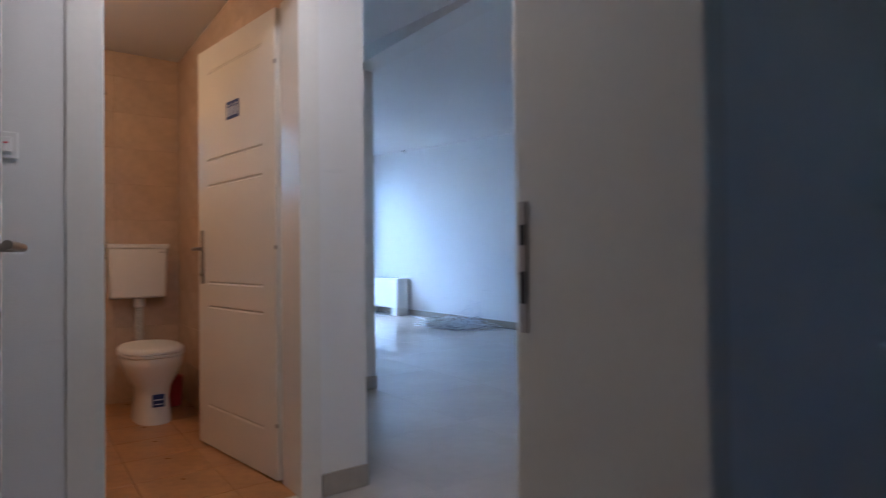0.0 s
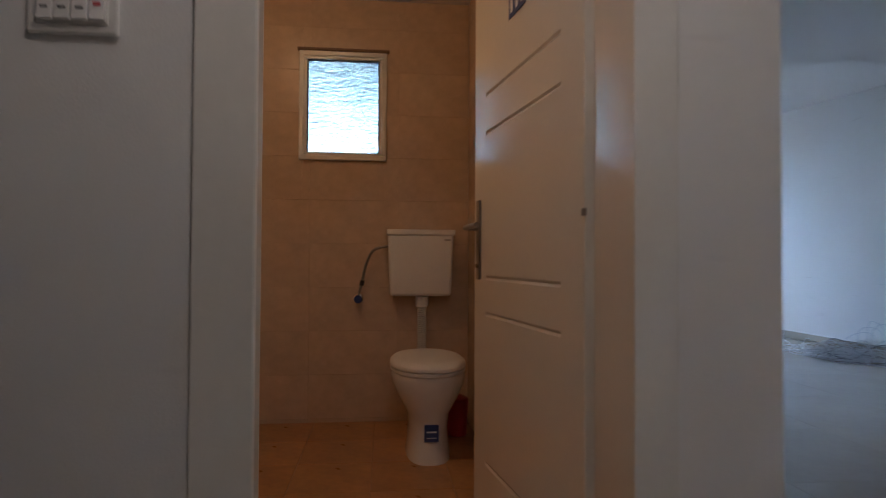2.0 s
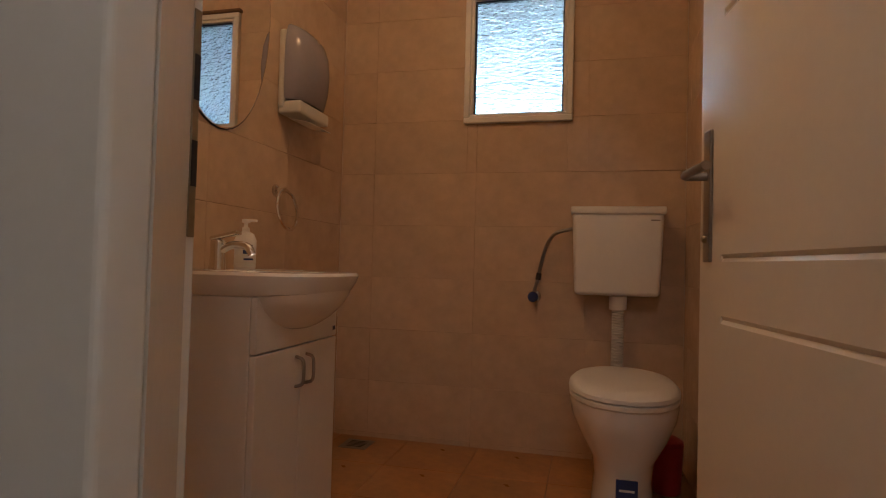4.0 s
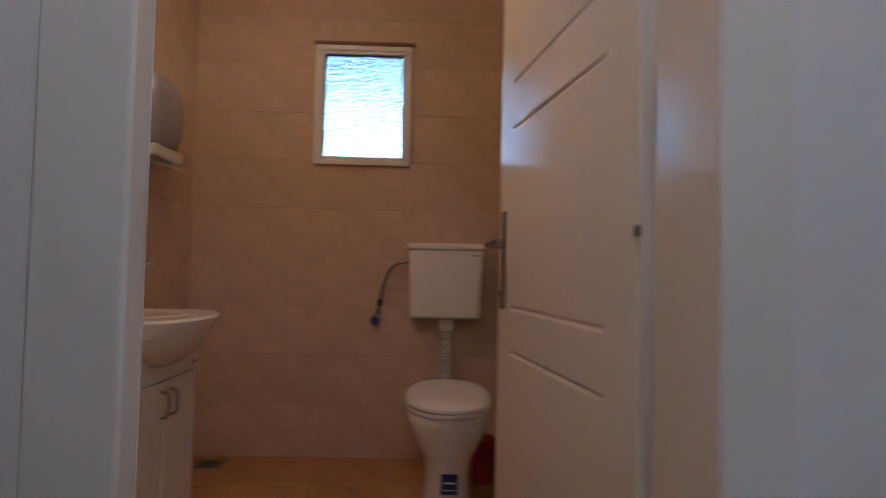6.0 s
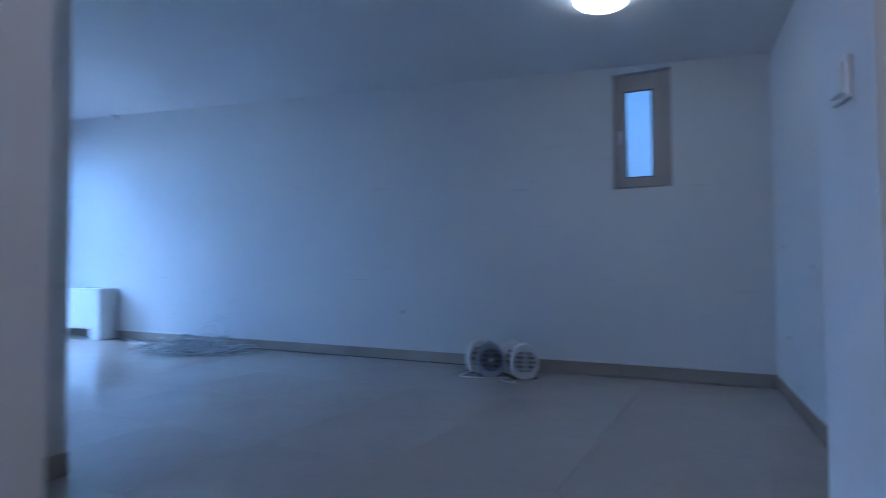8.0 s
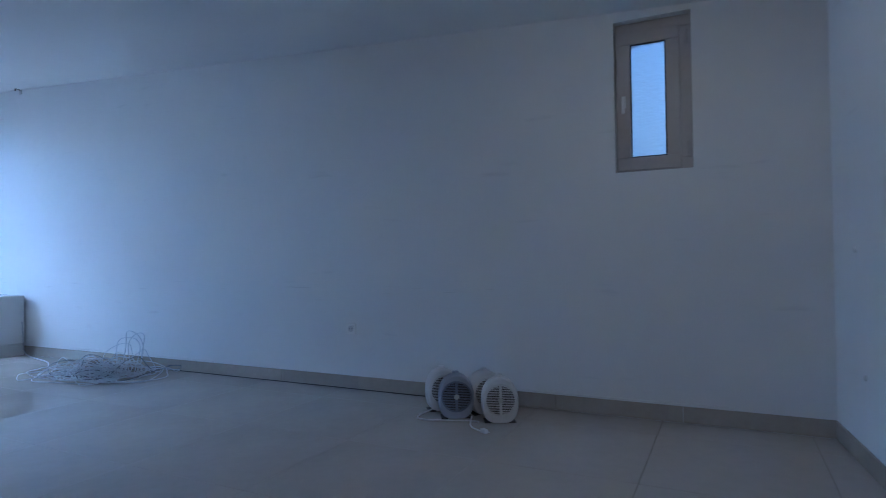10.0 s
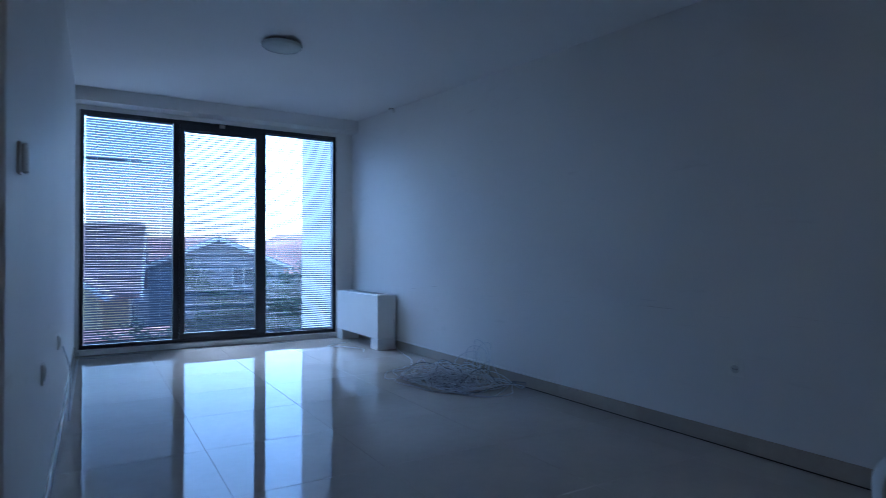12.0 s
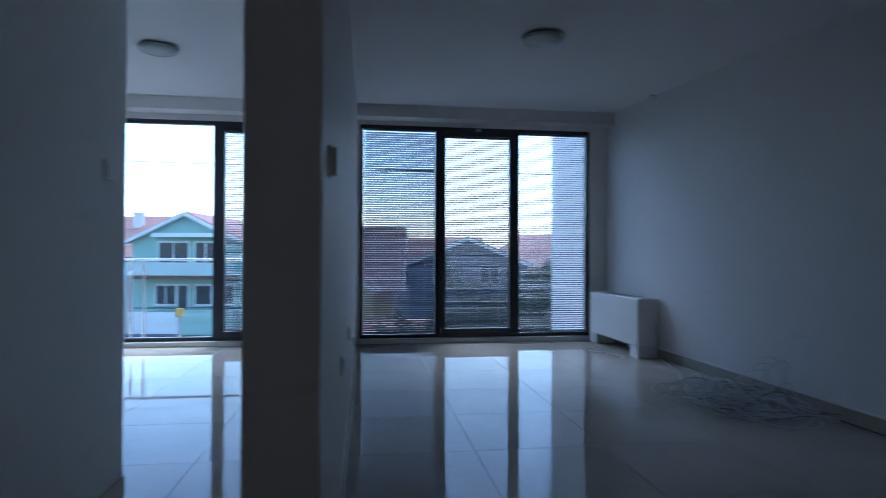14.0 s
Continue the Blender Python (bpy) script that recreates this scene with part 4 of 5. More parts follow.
for y in (FY0 + 0.2, FY1 - 0.2):
    part("top_flap", rbox(FX0 + 0.045, y - 0.19 if y < 9 else y + 0.01, FZ + 0.0005, FX1 - 0.035, y - 0.01 if y < 9 else y + 0.19, FZ + 0.006, 0.002), PLASTIC, coil)
part("back_gap_seal", boxes((FX1, FY0 + 0.03, 0.13, FX1 + 0.012, FY1 - 0.03, FZ - 0.02)), DARK, coil)


def cable(name, pts, r, mat, label, smooth=6):
    t = thing(name, pose(0, 0, 0), label, "cable")
    part("sheath", tube(spline(pts, smooth), r, 7), mat, t, smooth=True)
    return t


rng = random.Random(7)
pile = thing("cable_pile", pose(5.42, 6.55, 0.0), "tangled pile of grey-white network cable on the floor", "cable")
for k in range(46):
    cx, cy = rng.gauss(0.06, 0.07), rng.gauss(0.0, 0.13)
    rx, ry = rng.uniform(0.10, 0.22), rng.uniform(0.14, 0.32)
    if k > 39:
        cx, cy, rx, ry = rng.gauss(0.02, 0.05), rng.gauss(-0.05, 0.1), 0.32, 0.55
    tilt, lift = rng.uniform(-0.22, 0.22), 0.01 + 0.13 * abs(rng.gauss(0, 0.45))
    ph, n = rng.uniform(0, 6.28), 14
    pts = []
    for i in range(n + rng.randint(0, 5)):
        a = ph + 2 * math.pi * i / n
        w = 1 + rng.gauss(0, 0.05)
        hump = max(0.0, math.sin(a * 2 + ph)) * lift
        pts.append((cx + rx * w * math.cos(a + tilt), cy + ry * w * math.sin(a), 0.006 + 0.0022 * (k % 12) + hump))
    th = rng.uniform(-0.5, 0.5)
    pts = [(x * math.cos(th) - y * math.sin(th), x * math.sin(th) + y * math.cos(th), z) for x, y, z in pts]
    pts = [(min(x, XR - 5.42 - 0.03), y, z) for x, y, z in pts]
    part("loop", tube(spline(pts, 5), 0.0031, 6), CABLE if k % 7 else CABLE_DARK, pile, smooth=True)
for k, (cy, h, w) in enumerate(((-0.06, 0.36, 0.13), (0.0, 0.30, 0.17), (-0.14, 0.34, 0.10), (0.08, 0.24, 0.22), (-0.2, 0.2, 0.16))):
    pts = [(0.28 + 0.03 * math.sin(i + k), cy + w * math.cos(math.pi * i / 10 * 1.15), max(0.01, h * math.sin(math.pi * i / 10))) for i in range(11)]
    part("standing_loop", tube(spline(pts, 5), 0.0031, 6), CABLE, pile, smooth=True)
cable("cable", [(5.86, 8.415, 0.35), (5.865, 8.41, 0.2), (5.86, 8.38, 0.05), (5.82, 8.2, 0.008), (5.7, 7.7, 0.006), (5.5, 7.3, 0.006), (5.55, 7.0, 0.008)], 0.005, CABLE, "white cable from the fan coil to the pile")
cable("cable", [(5.58, 9.2, 0.005), (5.3, 9.05, 0.005), (5.45, 8.85, 0.005), (5.55, 8.6, 0.005), (5.48, 8.42, 0.005)], 0.004, CABLE, "loose white cable under the fan coil")
cable("cable", [(5.62, 9.62, 0.01), (5.2, 9.66, 0.005), (4.8, 9.6, 0.005), (4.3, 9.68, 0.005), (3.9, 9.62, 0.005)], 0.0035, CABLE_DARK, "thin cable along the window sill")
cable("cable", [(2.76, 9.7, 0.06), (2.80, 9.55, 0.01), (2.95, 9.5, 0.006), (3.1, 9.62, 0.006), (3.4, 9.6, 0.006)], 0.0035, CABLE_DARK, "thin cable in the window corner")
cable("cable", [(2.755, 6.3, 0.56), (2.79, 6.34, 0.4), (2.775, 6.7, 0.05), (2.77, 7.5, 0.012), (2.77, 9.5, 0.012)], 0.004, CABLE, "white cable along the partition skirting")


# black strand drawn in place of the shadow gap under the skirting, no real cable
cable("cable", [(5.893, 6.3, 0.004), (5.8945, 5.8, 0.004), (5.893, 5.2, 0.004), (5.8945, 4.6, 0.004), (5.893, 4.0, 0.004), (5.8945, 3.62, 0.004)], 0.0035, DARK, "thin black line drawn as the shadow gap under the skirting")


def fan_heater(m, body, grille, label):
    """Small upright fan heater: round front grille, swelling back, flat base and top handle recess."""
    t = thing("fan_heater", m, label, "fan heater", "fan heaters by the wall")
    rings = []
    for y, k in ((-0.064, 0.92), (-0.052, 1.0), (0.0, 1.02), (0.035, 0.95), (0.058, 0.74)):
        ring = []
        for i in range(40):
            c, w = math.cos(2 * math.pi * i / 40), math.sin(2 * math.pi * i / 40)
            if w >= 0:
                ring.append((0.104 * k * c, y, 0.14 + 0.122 * k * w))
            else:
                ring.append((0.104 * k * math.copysign(abs(c) ** 0.55, c) * (1 - 0.06 * w), y, 0.14 - 0.137 * abs(w) ** 0.8))
        rings.append(ring)
    part("body", loft(rings), body, t, smooth=True)
    for x in (-0.07, 0.07):
        part("foot", rbox(x - 0.02, -0.055, 0, x + 0.02, 0.045, 0.006, 0.002, 1), DARK, t)
    part("grille_well", moved(lathe([(0.083, 0), (0.083, 0.002)], 36), pose(0, -0.0642, 0.132, 90, 0, 0)), DARK, t)
    part("grille_ring", tube([(0.086 * math.cos(a), -0.064, 0.132 + 0.086 * math.sin(a)) for a in [2 * math.pi * i / 36 for i in range(36)]], 0.0055, 8, True), grille, t, smooth=True)
    for i in range(17):
        z = -0.076 + i * 0.0095
        w = math.sqrt(max(0.0, 0.083 ** 2 - z * z))
        part("grille_bar", boxes((-w, -0.0705, 0.132 + z - 0.002, w, -0.0662, 0.132 + z + 0.002)), grille, t)
    part("grille_spine", rbox(-0.008, -0.0725, 0.05, 0.008, -0.0697, 0.214, 0.001, 1), grille, t)
    part("badge", moved(lathe([(0.016, 0), (0.015, 0.003)], 18), pose(0, -0.0727, 0.132, 90, 0, 0)), PLASTIC_OLD, t)
    part("dial", moved(lathe([(0.021, 0), (0.02, 0.012), (0.016, 0.015)], 20), pose(0, 0.0, 0.2565, 0, 0, 0)), body, t, smooth=True)
    for y in (0.037, 0.043):
        part("rear_vent", tube([(0.07 * math.cos(a), y + 0.012, 0.138 + 0.085 * math.sin(a)) for a in [2 * math.pi * i / 28 for i in range(28)]], 0.002, 5, True), DARK, t)
    return t


HW = material("heater_white_plastic", (0.74, 0.73, 0.72), 0.35, vary=0.03, coarse=6, fine=50)
HG = material("heater_grey_plastic", (0.22, 0.24, 0.32), 0.35, vary=0.05, coarse=6, fine=50)
HG2 = material("heater_light_grey_plastic", (0.4, 0.42, 0.5), 0.35, vary=0.05, coarse=6, fine=50)
fan_heater(pose(5.55, 3.03, 0, 0, 0, -62), HW, HW, "white fan heater with a round grille")
fan_heater(pose(5.53, 3.30, 0, 0, 0, -60), HG2, HG, "blue-grey fan heater with a round grille")
fan_heater(pose(5.655, 3.455, 0, 0, 0, -48), HW, HW, "white fan heater turned aside by the wall")
fan_heater(pose(5.685, 3.18, 0, 0, 0, -44), HW, HW, "white fan heater behind the others")
cable("cable", [(5.60, 3.47, 0.02), (5.42, 3.5, 0.006), (5.38, 3.42, 0.005), (5.42, 3.28, 0.006), (5.44, 3.17, 0.012), (5.46, 3.12, 0.006)], 0.0045, HW, "white heater cord on the floor")
cord = cable("cable", [(5.47, 3.17, 0.03), (5.43, 3.16, 0.012), (5.38, 3.14, 0.006), (5.33, 3.10, 0.006), (5.30, 3.05, 0.006)], 0.0045, HW, "white heater cord with its plug on the floor")
part("plug", moved(merged(rbox(-0.012, -0.02, 0, 0.012, 0.02, 0.022, 0.004), rbox(-0.008, 0.02, 0.008, -0.004, 0.038, 0.012, 0.001, 1), rbox(0.004, 0.02, 0.008, 0.008, 0.038, 0.012, 0.001, 1)), pose(5.29, 3.02, 0.0, 0, 0, 150)), HW, cord)


# ---- balcony ----
structure("balcony_floor", boxes((XL - 3, YG + 0.16, -0.45, XR + 0.4, 11.7, -0.2)), CONCRETE, "grey concrete balcony floor", "balcony")
structure("balcony_side_wall", boxes((XR + 0.03, YG + 0.16, -3, XR + 0.35, 12.1, 3.6)), RENDER_WHITE, "white rendered wall beside the balcony", "wall")
structure("balcony_upper_slab", boxes((XL - 3, YG + 0.16, 3.3, XR + 0.6, 10.2, 3.5)), RENDER_WHITE, "edge of the slab above", "slab")
rail = thing("balcony_railing", pose(0, 0, 0), "glass balcony railing with a steel handrail", "railing")
part("handrail", tube([(-4.0, 11.6, 1.0), (2.3, 11.6, 1.0)], 0.022, 12), CHROME, rail, smooth=True)
for x in (-3.2, -2.0, -0.5, -0.33, 1.45, 2.25):
    p = part("post", tube([(x, 11.6, -0.2), (x, 11.6, 0.99)], 0.02, 10), CHROME, rail, smooth=True)
    part("clamp", rbox(x - 0.03, 11.57, 0.78, x + 0.03, 11.61, 0.83, 0.004), CHROME, p)
for a, b in ((-3.15, -2.05), (-1.95, -0.55), (-0.28, 1.40), (1.50, 2.2)):
    part("glass_panel", boxes((a, 11.595, 0.05, b, 11.603, 0.93)), RAILGLASS, rail).visible_shadow = False


# ---- outside: ground, houses, trees ----
GZ = -6.5
structure("ground", boxes((-900, 12.5, GZ - 1, 900, 2500, GZ)), GROUND, "bare winter ground with gardens", "ground")
structure("ground_near", boxes((-900, -400, GZ - 1, 900, 12.5, GZ - 0.01)), GROUND, "bare winter ground under the building", "ground")
structure("road", boxes((-200, 15.5, GZ + 0.0, 200, 20.5, GZ + 0.02)), ASPHALT, "narrow asphalt street", "road")


def gable_roof(parent, w, d, z, rise, over, mat, tile=True):
    """Two tiled slopes; the ridge runs along y."""
    hw = w / 2 + over
    slope = math.atan2(rise, w / 2)
    length = hw / math.cos(slope)
    top = z + rise
    for sgn in (-1, 1):
        roof = part("roof", moved(boxes((0, -d / 2 - over, -0.12, length, d / 2 + over, 0)), Matrix.Translation((0, 0, top)) @ Matrix.Rotation(slope if sgn > 0 else math.pi - slope, 4, "Y")
                                  @ Matrix.Diagonal((1, 1, 1 if sgn > 0 else -1, 1))), mat, parent, m=pose(0, 0, 0))
        if tile:
            courses = boxes()
            n = int(length / 0.34)
            for i in range(n):
                box(courses, i * 0.34, -d / 2 - over, 0.0, i * 0.34 + 0.31, d / 2 + over, 0.05)
            moved(courses, Matrix.Translation((0, 0, top)) @ Matrix.Rotation(slope if sgn > 0 else math.pi - slope, 4, "Y") @ Matrix.Diagonal((1, 1, 1 if sgn > 0 else -1, 1)))
            bmesh.ops.recalc_face_normals(courses, faces=courses.faces[:])
            tagged(part("roof_tiles", courses, mat, roof), kind="stuff")


def gable_wall(w, z0, z, rise, y0, y1):
    bm = bmesh.new()
    a = [bm.verts.new((x, y0, q)) for x, q in ((-w / 2, z0), (w / 2, z0), (w / 2, z), (0, z + rise), (-w / 2, z))]
    b = [bm.verts.new((v.co.x, y1, v.co.z)) for v in a]
    bm.faces.new(a), bm.faces.new(b[::-1])
    for i in range(5):
        bm.faces.new((a[i], b[i], b[(i + 1) % 5], a[(i + 1) % 5]))
    bmesh.ops.recalc_face_normals(bm, faces=bm.faces[:])
    return bm


def house_window(parent, x, z, w, h, y, leaves=2):
    f = part("window", boxes((x - w / 2, y - 0.06, z, x + w / 2, y - 0.005, z + h)), PVC, parent)
    for i in range(leaves):
        a = x - w / 2 + 0.07 + i * (w - 0.07) / leaves
        part("pane", boxes((a, y - 0.075, z + 0.08, a + (w - 0.07) / leaves - 0.07, y - 0.061, z + h - 0.08)), WINDARK, f)
    part("sill", boxes((x - w / 2 - 0.08, y - 0.16, z - 0.07, x + w / 2 + 0.08, y - 0.002, z - 0.01)), CONCRETE, f)


def house(m, w, d, eaves, rise, wall, roof, label, windows, over=0.55):
    t = thing("house", m, label, "house")
    part("wall", gable_wall(w, GZ - 0.1, eaves, rise - 0.14, -d / 2, d / 2), wall, t)
    gable_roof(t, w, d, eaves, rise, over, roof)
    for x, z, ww, hh, k in windows:
        house_window(t, x, z, ww, hh, -d / 2, k)
    if wall is not GREEN_WALL:
        long = math.hypot(w / 2 + over, rise * (w / 2 + over) / (w / 2))
        for sgn in (1, -1):
            part("verge", moved(boxes((min(0, sgn * long), -d / 2 - over - 0.1, -0.22, max(0, sgn * long), -d / 2 - over - 0.01, -0.01)),
                                Matrix.Translation((0, 0, eaves + rise)) @ Matrix.Rotation(sgn * math.atan2(rise, w / 2), 4, "Y")), RENDER_WHITE, t)
    return t


# mint green house with a balcony, seen from the second room
g = house(pose(-5.53, 39.0, 0, 0, 0, -8), 5.6, 10, 1.93, 1.36, GREEN_WALL, ROOF, "mint green two-storey house with a red tiled gable roof",
          [(-0.65, 0.3, 1.62, 1.5, 2), (1.0, 0.3, 1.15, 1.5, 2), (-1.03, -1.5, 1.1, 1.1, 2), (-0.15, -2.1, 0.6, 1.7, 1), (0.9, -1.5, 0.9, 1.1, 1), (2.1, -1.5, 0.8, 1.1, 1)], 0.25)
balcony = part("balcony", boxes((-2.75, -6.15, 0.08, 2.9, -5.0, 0.2), (-2.75, -6.25, 0.08, 2.9, -6.15, 0.72)), material("pale_mint_render", (0.58, 0.64, 0.57), 0.9, vary=0.08, coarse=0.8, fine=20, bump=0.2), g, "pale mint balcony parapet")
part("balcony_rail", tube([(-2.75, -6.2, 0.86), (2.9, -6.2, 0.86)], 0.03, 8), DARK, balcony)
for x in (-2.7, -1.3, 0.1, 1.5, 2.85):
    part("rail_post", tube([(x, -6.2, 0.7), (x, -6.2, 0.86)], 0.02, 6), DARK, balcony)
part("balcony_soffit", boxes((-2.3, -6.1, -0.12, 2.7, -5.0, 0.07)), WOODBROWN, g, "brown boarded underside of the balcony")
part("awning", boxes((-1.5, -5.7, 2.0, 2.3, -5.0, 2.2)), PVC, g, "white folded awning")
part("terrace_wall", boxes((-2.1, -6.6, -2.75, 0.5, -6.4, -1.7)), RENDER_WHITE, g, "pale rendered terrace wall")
part("terrace_wall", boxes((0.5, -6.8, -2.75, 2.9, -6.4, -1.6)), GREEN_WALL, g)
part("terrace_plinth", boxes((-2.2, -7.2, GZ, 3.0, -6.4, -2.755)), ASPHALT, g, "dark grey base under the terrace")
part("terrace_rail", tube([(-2.1, -6.5, -1.5), (0.5, -6.5, -1.5), (2.9, -6.6, -1.4)], 0.025, 8), DARK, g)
for sgn in (1, -1):
    part("verge", moved(boxes((min(0, sgn * 3.38), -5.42, -0.17, max(0, sgn * 3.38), -5.26, -0.01)), Matrix.Translation((0, 0, 3.29)) @ Matrix.Rotation(sgn * math.atan2(1.36, 2.8), 4, "Y")), RENDER_WHITE, g)
yb_ = thing("yellow_box", pose(-5.47, 30.5, 0), "yellow utility box on a post", "utility box")
part("box", rbox(-0.17, -0.13, GZ + 4.78, 0.17, 0.13, GZ + 5.16, 0.03), material("yellow_paint", (0.7, 0.42, 0.06), 0.5, vary=0.1), yb_)
part("post", boxes((-0.06, -0.06, GZ, 0.06, 0.06, GZ + 4.78)), CONCRETE, yb_)
r = house(pose(-15.5, 47.0, 0, 0, 0, 78), 9, 12, 1.2, 2.6, BEIGE_WALL, ROOF, "beige house with a red tiled roof behind a white chimney", [(-2, -0.5, 1.4, 1.3, 2)])
part("chimney", boxes((-1.58, -3.6, 1.6, -1.08, -3.1, 3.9), (-1.66, -3.68, 3.9, -1.0, -3.02, 4.0)), RENDER_WHITE, r)
house(pose(1.7, 41.0, 0, 0, 0, 84), 9.5, 6.6, -0.5, 3.5, OCHRE_WALL, ROOF_DARK, "ochre house with a brown tiled roof", [(-2, -2.6, 1.4, 1.3, 2), (2, -2.6, 1.4, 1.3, 2)])
house(pose(1.2, 35.6, 0, 0, 0, -6), 4.2, 3.0, -0.4, 1.6, OCHRE_WALL, ROOF_DARK, "ochre gabled porch of a house", [(0, -2.2, 1.3, 1.5, 2)])
house(pose(3.2, 33.0, 0, 0, 0, 88), 5, 8, -3.4, 1.2, OCHRE_WALL, ROOF, "low ochre annex with a red tiled roof", [(-1, -5.3, 1.2, 1.1, 2)])
house(pose(10.2, 43.0, 0, 0, 0, -12), 7.5, 8, 0.7, 1.6, GREY_WALL, ROOF_GREY, "grey house with a dark gable roof", [(-1.6, -0.7, 1.3, 1.2, 2), (1.4, -0.7, 1.3, 1.2, 2), (-1.4, -3.8, 1.4, 1.3, 2), (1.6, -3.8, 1.4, 1.3, 2)])
house(pose(19.0, 50.0, 0, 0, 0, 24), 10, 9, 0.2, 2.8, GREY_WALL, ROOF, "grey house with a red tiled roof", [(-2.2, -1.6, 1.4, 1.3, 2), (2, -1.6, 1.4, 1.3, 2)])
house(pose(8.0, 70.0, 0, 0, 0, 80), 10, 16, 0.6, 2.6, BEIGE_WALL, ROOF, "distant house with a red tiled roof", [])
house(pose(-25.0, 65.0, 0, 0, 0, 75), 10, 14, 0.6, 2.6, BEIGE_WALL, ROOF_DARK, "distant house with a brown tiled roof", [])
house(pose(28.0, 72.0, 0, 0, 0, 85), 10, 14, 0.4, 2.6, BEIGE_WALL, ROOF, "distant house with a red tiled roof", [])


line = thing("power_line", pose(0, 0, 0), "thin black overhead wire between two poles", "power line")
for x in (-30.0, 42.0):
    part("pole", tube([(x, 24.0 + (x + 30) / 30, GZ), (x, 24.0 + (x + 30) / 30, 5.9)], [0.16, 0.11], 10), CONCRETE, line, smooth=True)
for z in (4.4,):
    part("wire", tube([(-30 + k * 6, 24.0 + 0.2 * k, z + 0.012 * (k - 6) ** 2) for k in range(13)], 0.012, 5), DARK, line)


def bare_tree(x, y, height, seed, label, evergreen=False):
    """Tapered trunk, limbs forking into many fine twigs."""
    rg = random.Random(seed)
    t = thing("tree", pose(x, y, GZ), label, "tree")
    part("trunk", tube([(0, 0, 0), (0.05, 0.03, height * 0.2), (0.0, 0.08, height * 0.45)], [0.16, 0.13, 0.10], 9), BARK, t, smooth=True)
    limbs = []

    def grow(p, d, length, rad, depth):
        q = p + d * length
        mid = p + d * length * 0.5 + Vector((rg.gauss(0, 0.05), rg.gauss(0, 0.05), 0)) * length
        limbs.append(([p, mid, q], [rad, rad * 0.8, rad * 0.55], depth))
        if depth == 0:
            return
        for _ in range(rg.randint(3, 4)):
            nd = (d + Vector((rg.gauss(0, 0.6), rg.gauss(0, 0.6), rg.gauss(0.12, 0.35)))).normalized()
            grow(q if rg.random() < 0.6 else mid, nd, length * rg.uniform(0.55, 0.8), rad * 0.5, depth - 1)

    for k in range(6):
        a = k * 1.05 + rg.uniform(-0.3, 0.3)
        d = Vector((math.cos(a), math.sin(a), rg.uniform(0.5, 1.3))).normalized()
        grow(Vector((0, 0.06, height * rg.uniform(0.2, 0.45))), d, height * 0.24, 0.055, 4)
    verts, faces = [], []
    for pts, rad, depth in limbs:
        side = (pts[2] - pts[0]).normalized().orthogonal().normalized()
        up = (pts[2] - pts[0]).normalized().cross(side)
        base = len(verts)
        for p, r in zip(pts, rad):
            for j in range(3):
                verts.append(p + max(r, 0.006) * (math.cos(2.094 * j) * side + math.sin(2.094 * j) * up))
        for s in (0, 3):
            for j in range(3):
                faces.append((base + s + j, base + s + (j + 1) % 3, base + s + 3 + (j + 1) % 3, base + s + 3 + j))
        if evergreen and depth < 2:
            for _ in range(7):
                c = pts[1].lerp(pts[2], rg.random()) + Vector((rg.gauss(0, 0.12), rg.gauss(0, 0.12), rg.gauss(0, 0.12)))
                u, v = Vector((rg.gauss(0, 1), rg.gauss(0, 1), rg.gauss(0, 1))).normalized() * 0.1, Vector((rg.gauss(0, 1), rg.gauss(0, 1), rg.gauss(0, 1))).normalized() * 0.06
                base = len(verts)
                verts += [c - u, c + v, c + u, c - v]
                faces.append((base, base + 1, base + 2, base + 3))
    me = bpy.data.meshes.new("mesh")
    me.from_pydata([tuple(v) for v in verts], [], faces)
    me.materials.append(LEAF if evergreen else TWIG)
    crown = new("crown", me)
    crown.parent = t


bare_tree(12.4, 28.0, 8.6, 3, "bare winter tree in a garden")
bare_tree(13.9, 31.0, 8.2, 5, "dense dark evergreen tree in a garden", True)
bare_tree(8.9, 29.0, 8.4, 8, "bare winter tree in a garden")
bare_tree(7.4, 27.5, 7.4, 11, "dark evergreen tree in a garden", True)
bare_tree(10.2, 31.0, 8.0, 17, "dense dark evergreen tree in a garden", True)
bare_tree(15.3, 33.0, 8.0, 23, "bare winter tree in a garden")
bare_tree(-8.6, 25.0, 6.6, 13, "bare winter tree by the fence")
bare_tree(-5.2, 24.0, 5.6, 19, "bare winter tree by the fence")
fence = thing("fence", pose(0, 22.5, GZ), "grey paling fence along the street", "fence")
for k in range(60):
    part("slat", boxes((-16 + k * 0.55, 0, 0, -15.6 + k * 0.55, 0.05, 1.3)), CONCRETE, fence)
part("rail", boxes((-16, 0.051, 0.9, 17, 0.1, 1.0)), CONCRETE, fence)


# ---- tiles, last ----
def tile_mesh(w, h, t, mat, gap=0.002, ease=0.0012):
    """Tile face up, one corner at the origin, edges eased."""
    bm = boxes((gap / 2, gap / 2, -t, w - gap / 2, h - gap / 2, 0))
    bmesh.ops.bevel(bm, geom=[e for e in bm.edges if e.verts[0].co.z > -t / 2 and e.verts[1].co.z > -t / 2], offset=ease, segments=1, affect="EDGES", profile=0.5)
    return mesh_of(bm, mat)


P = 0.73
floor = tagged(new("floor"), "polished beige-grey porcelain floor tiles reflecting the windows", "floor", kind="structure")
big = tile_mesh(P, P, 0.012, FLOOR, 0.0014)


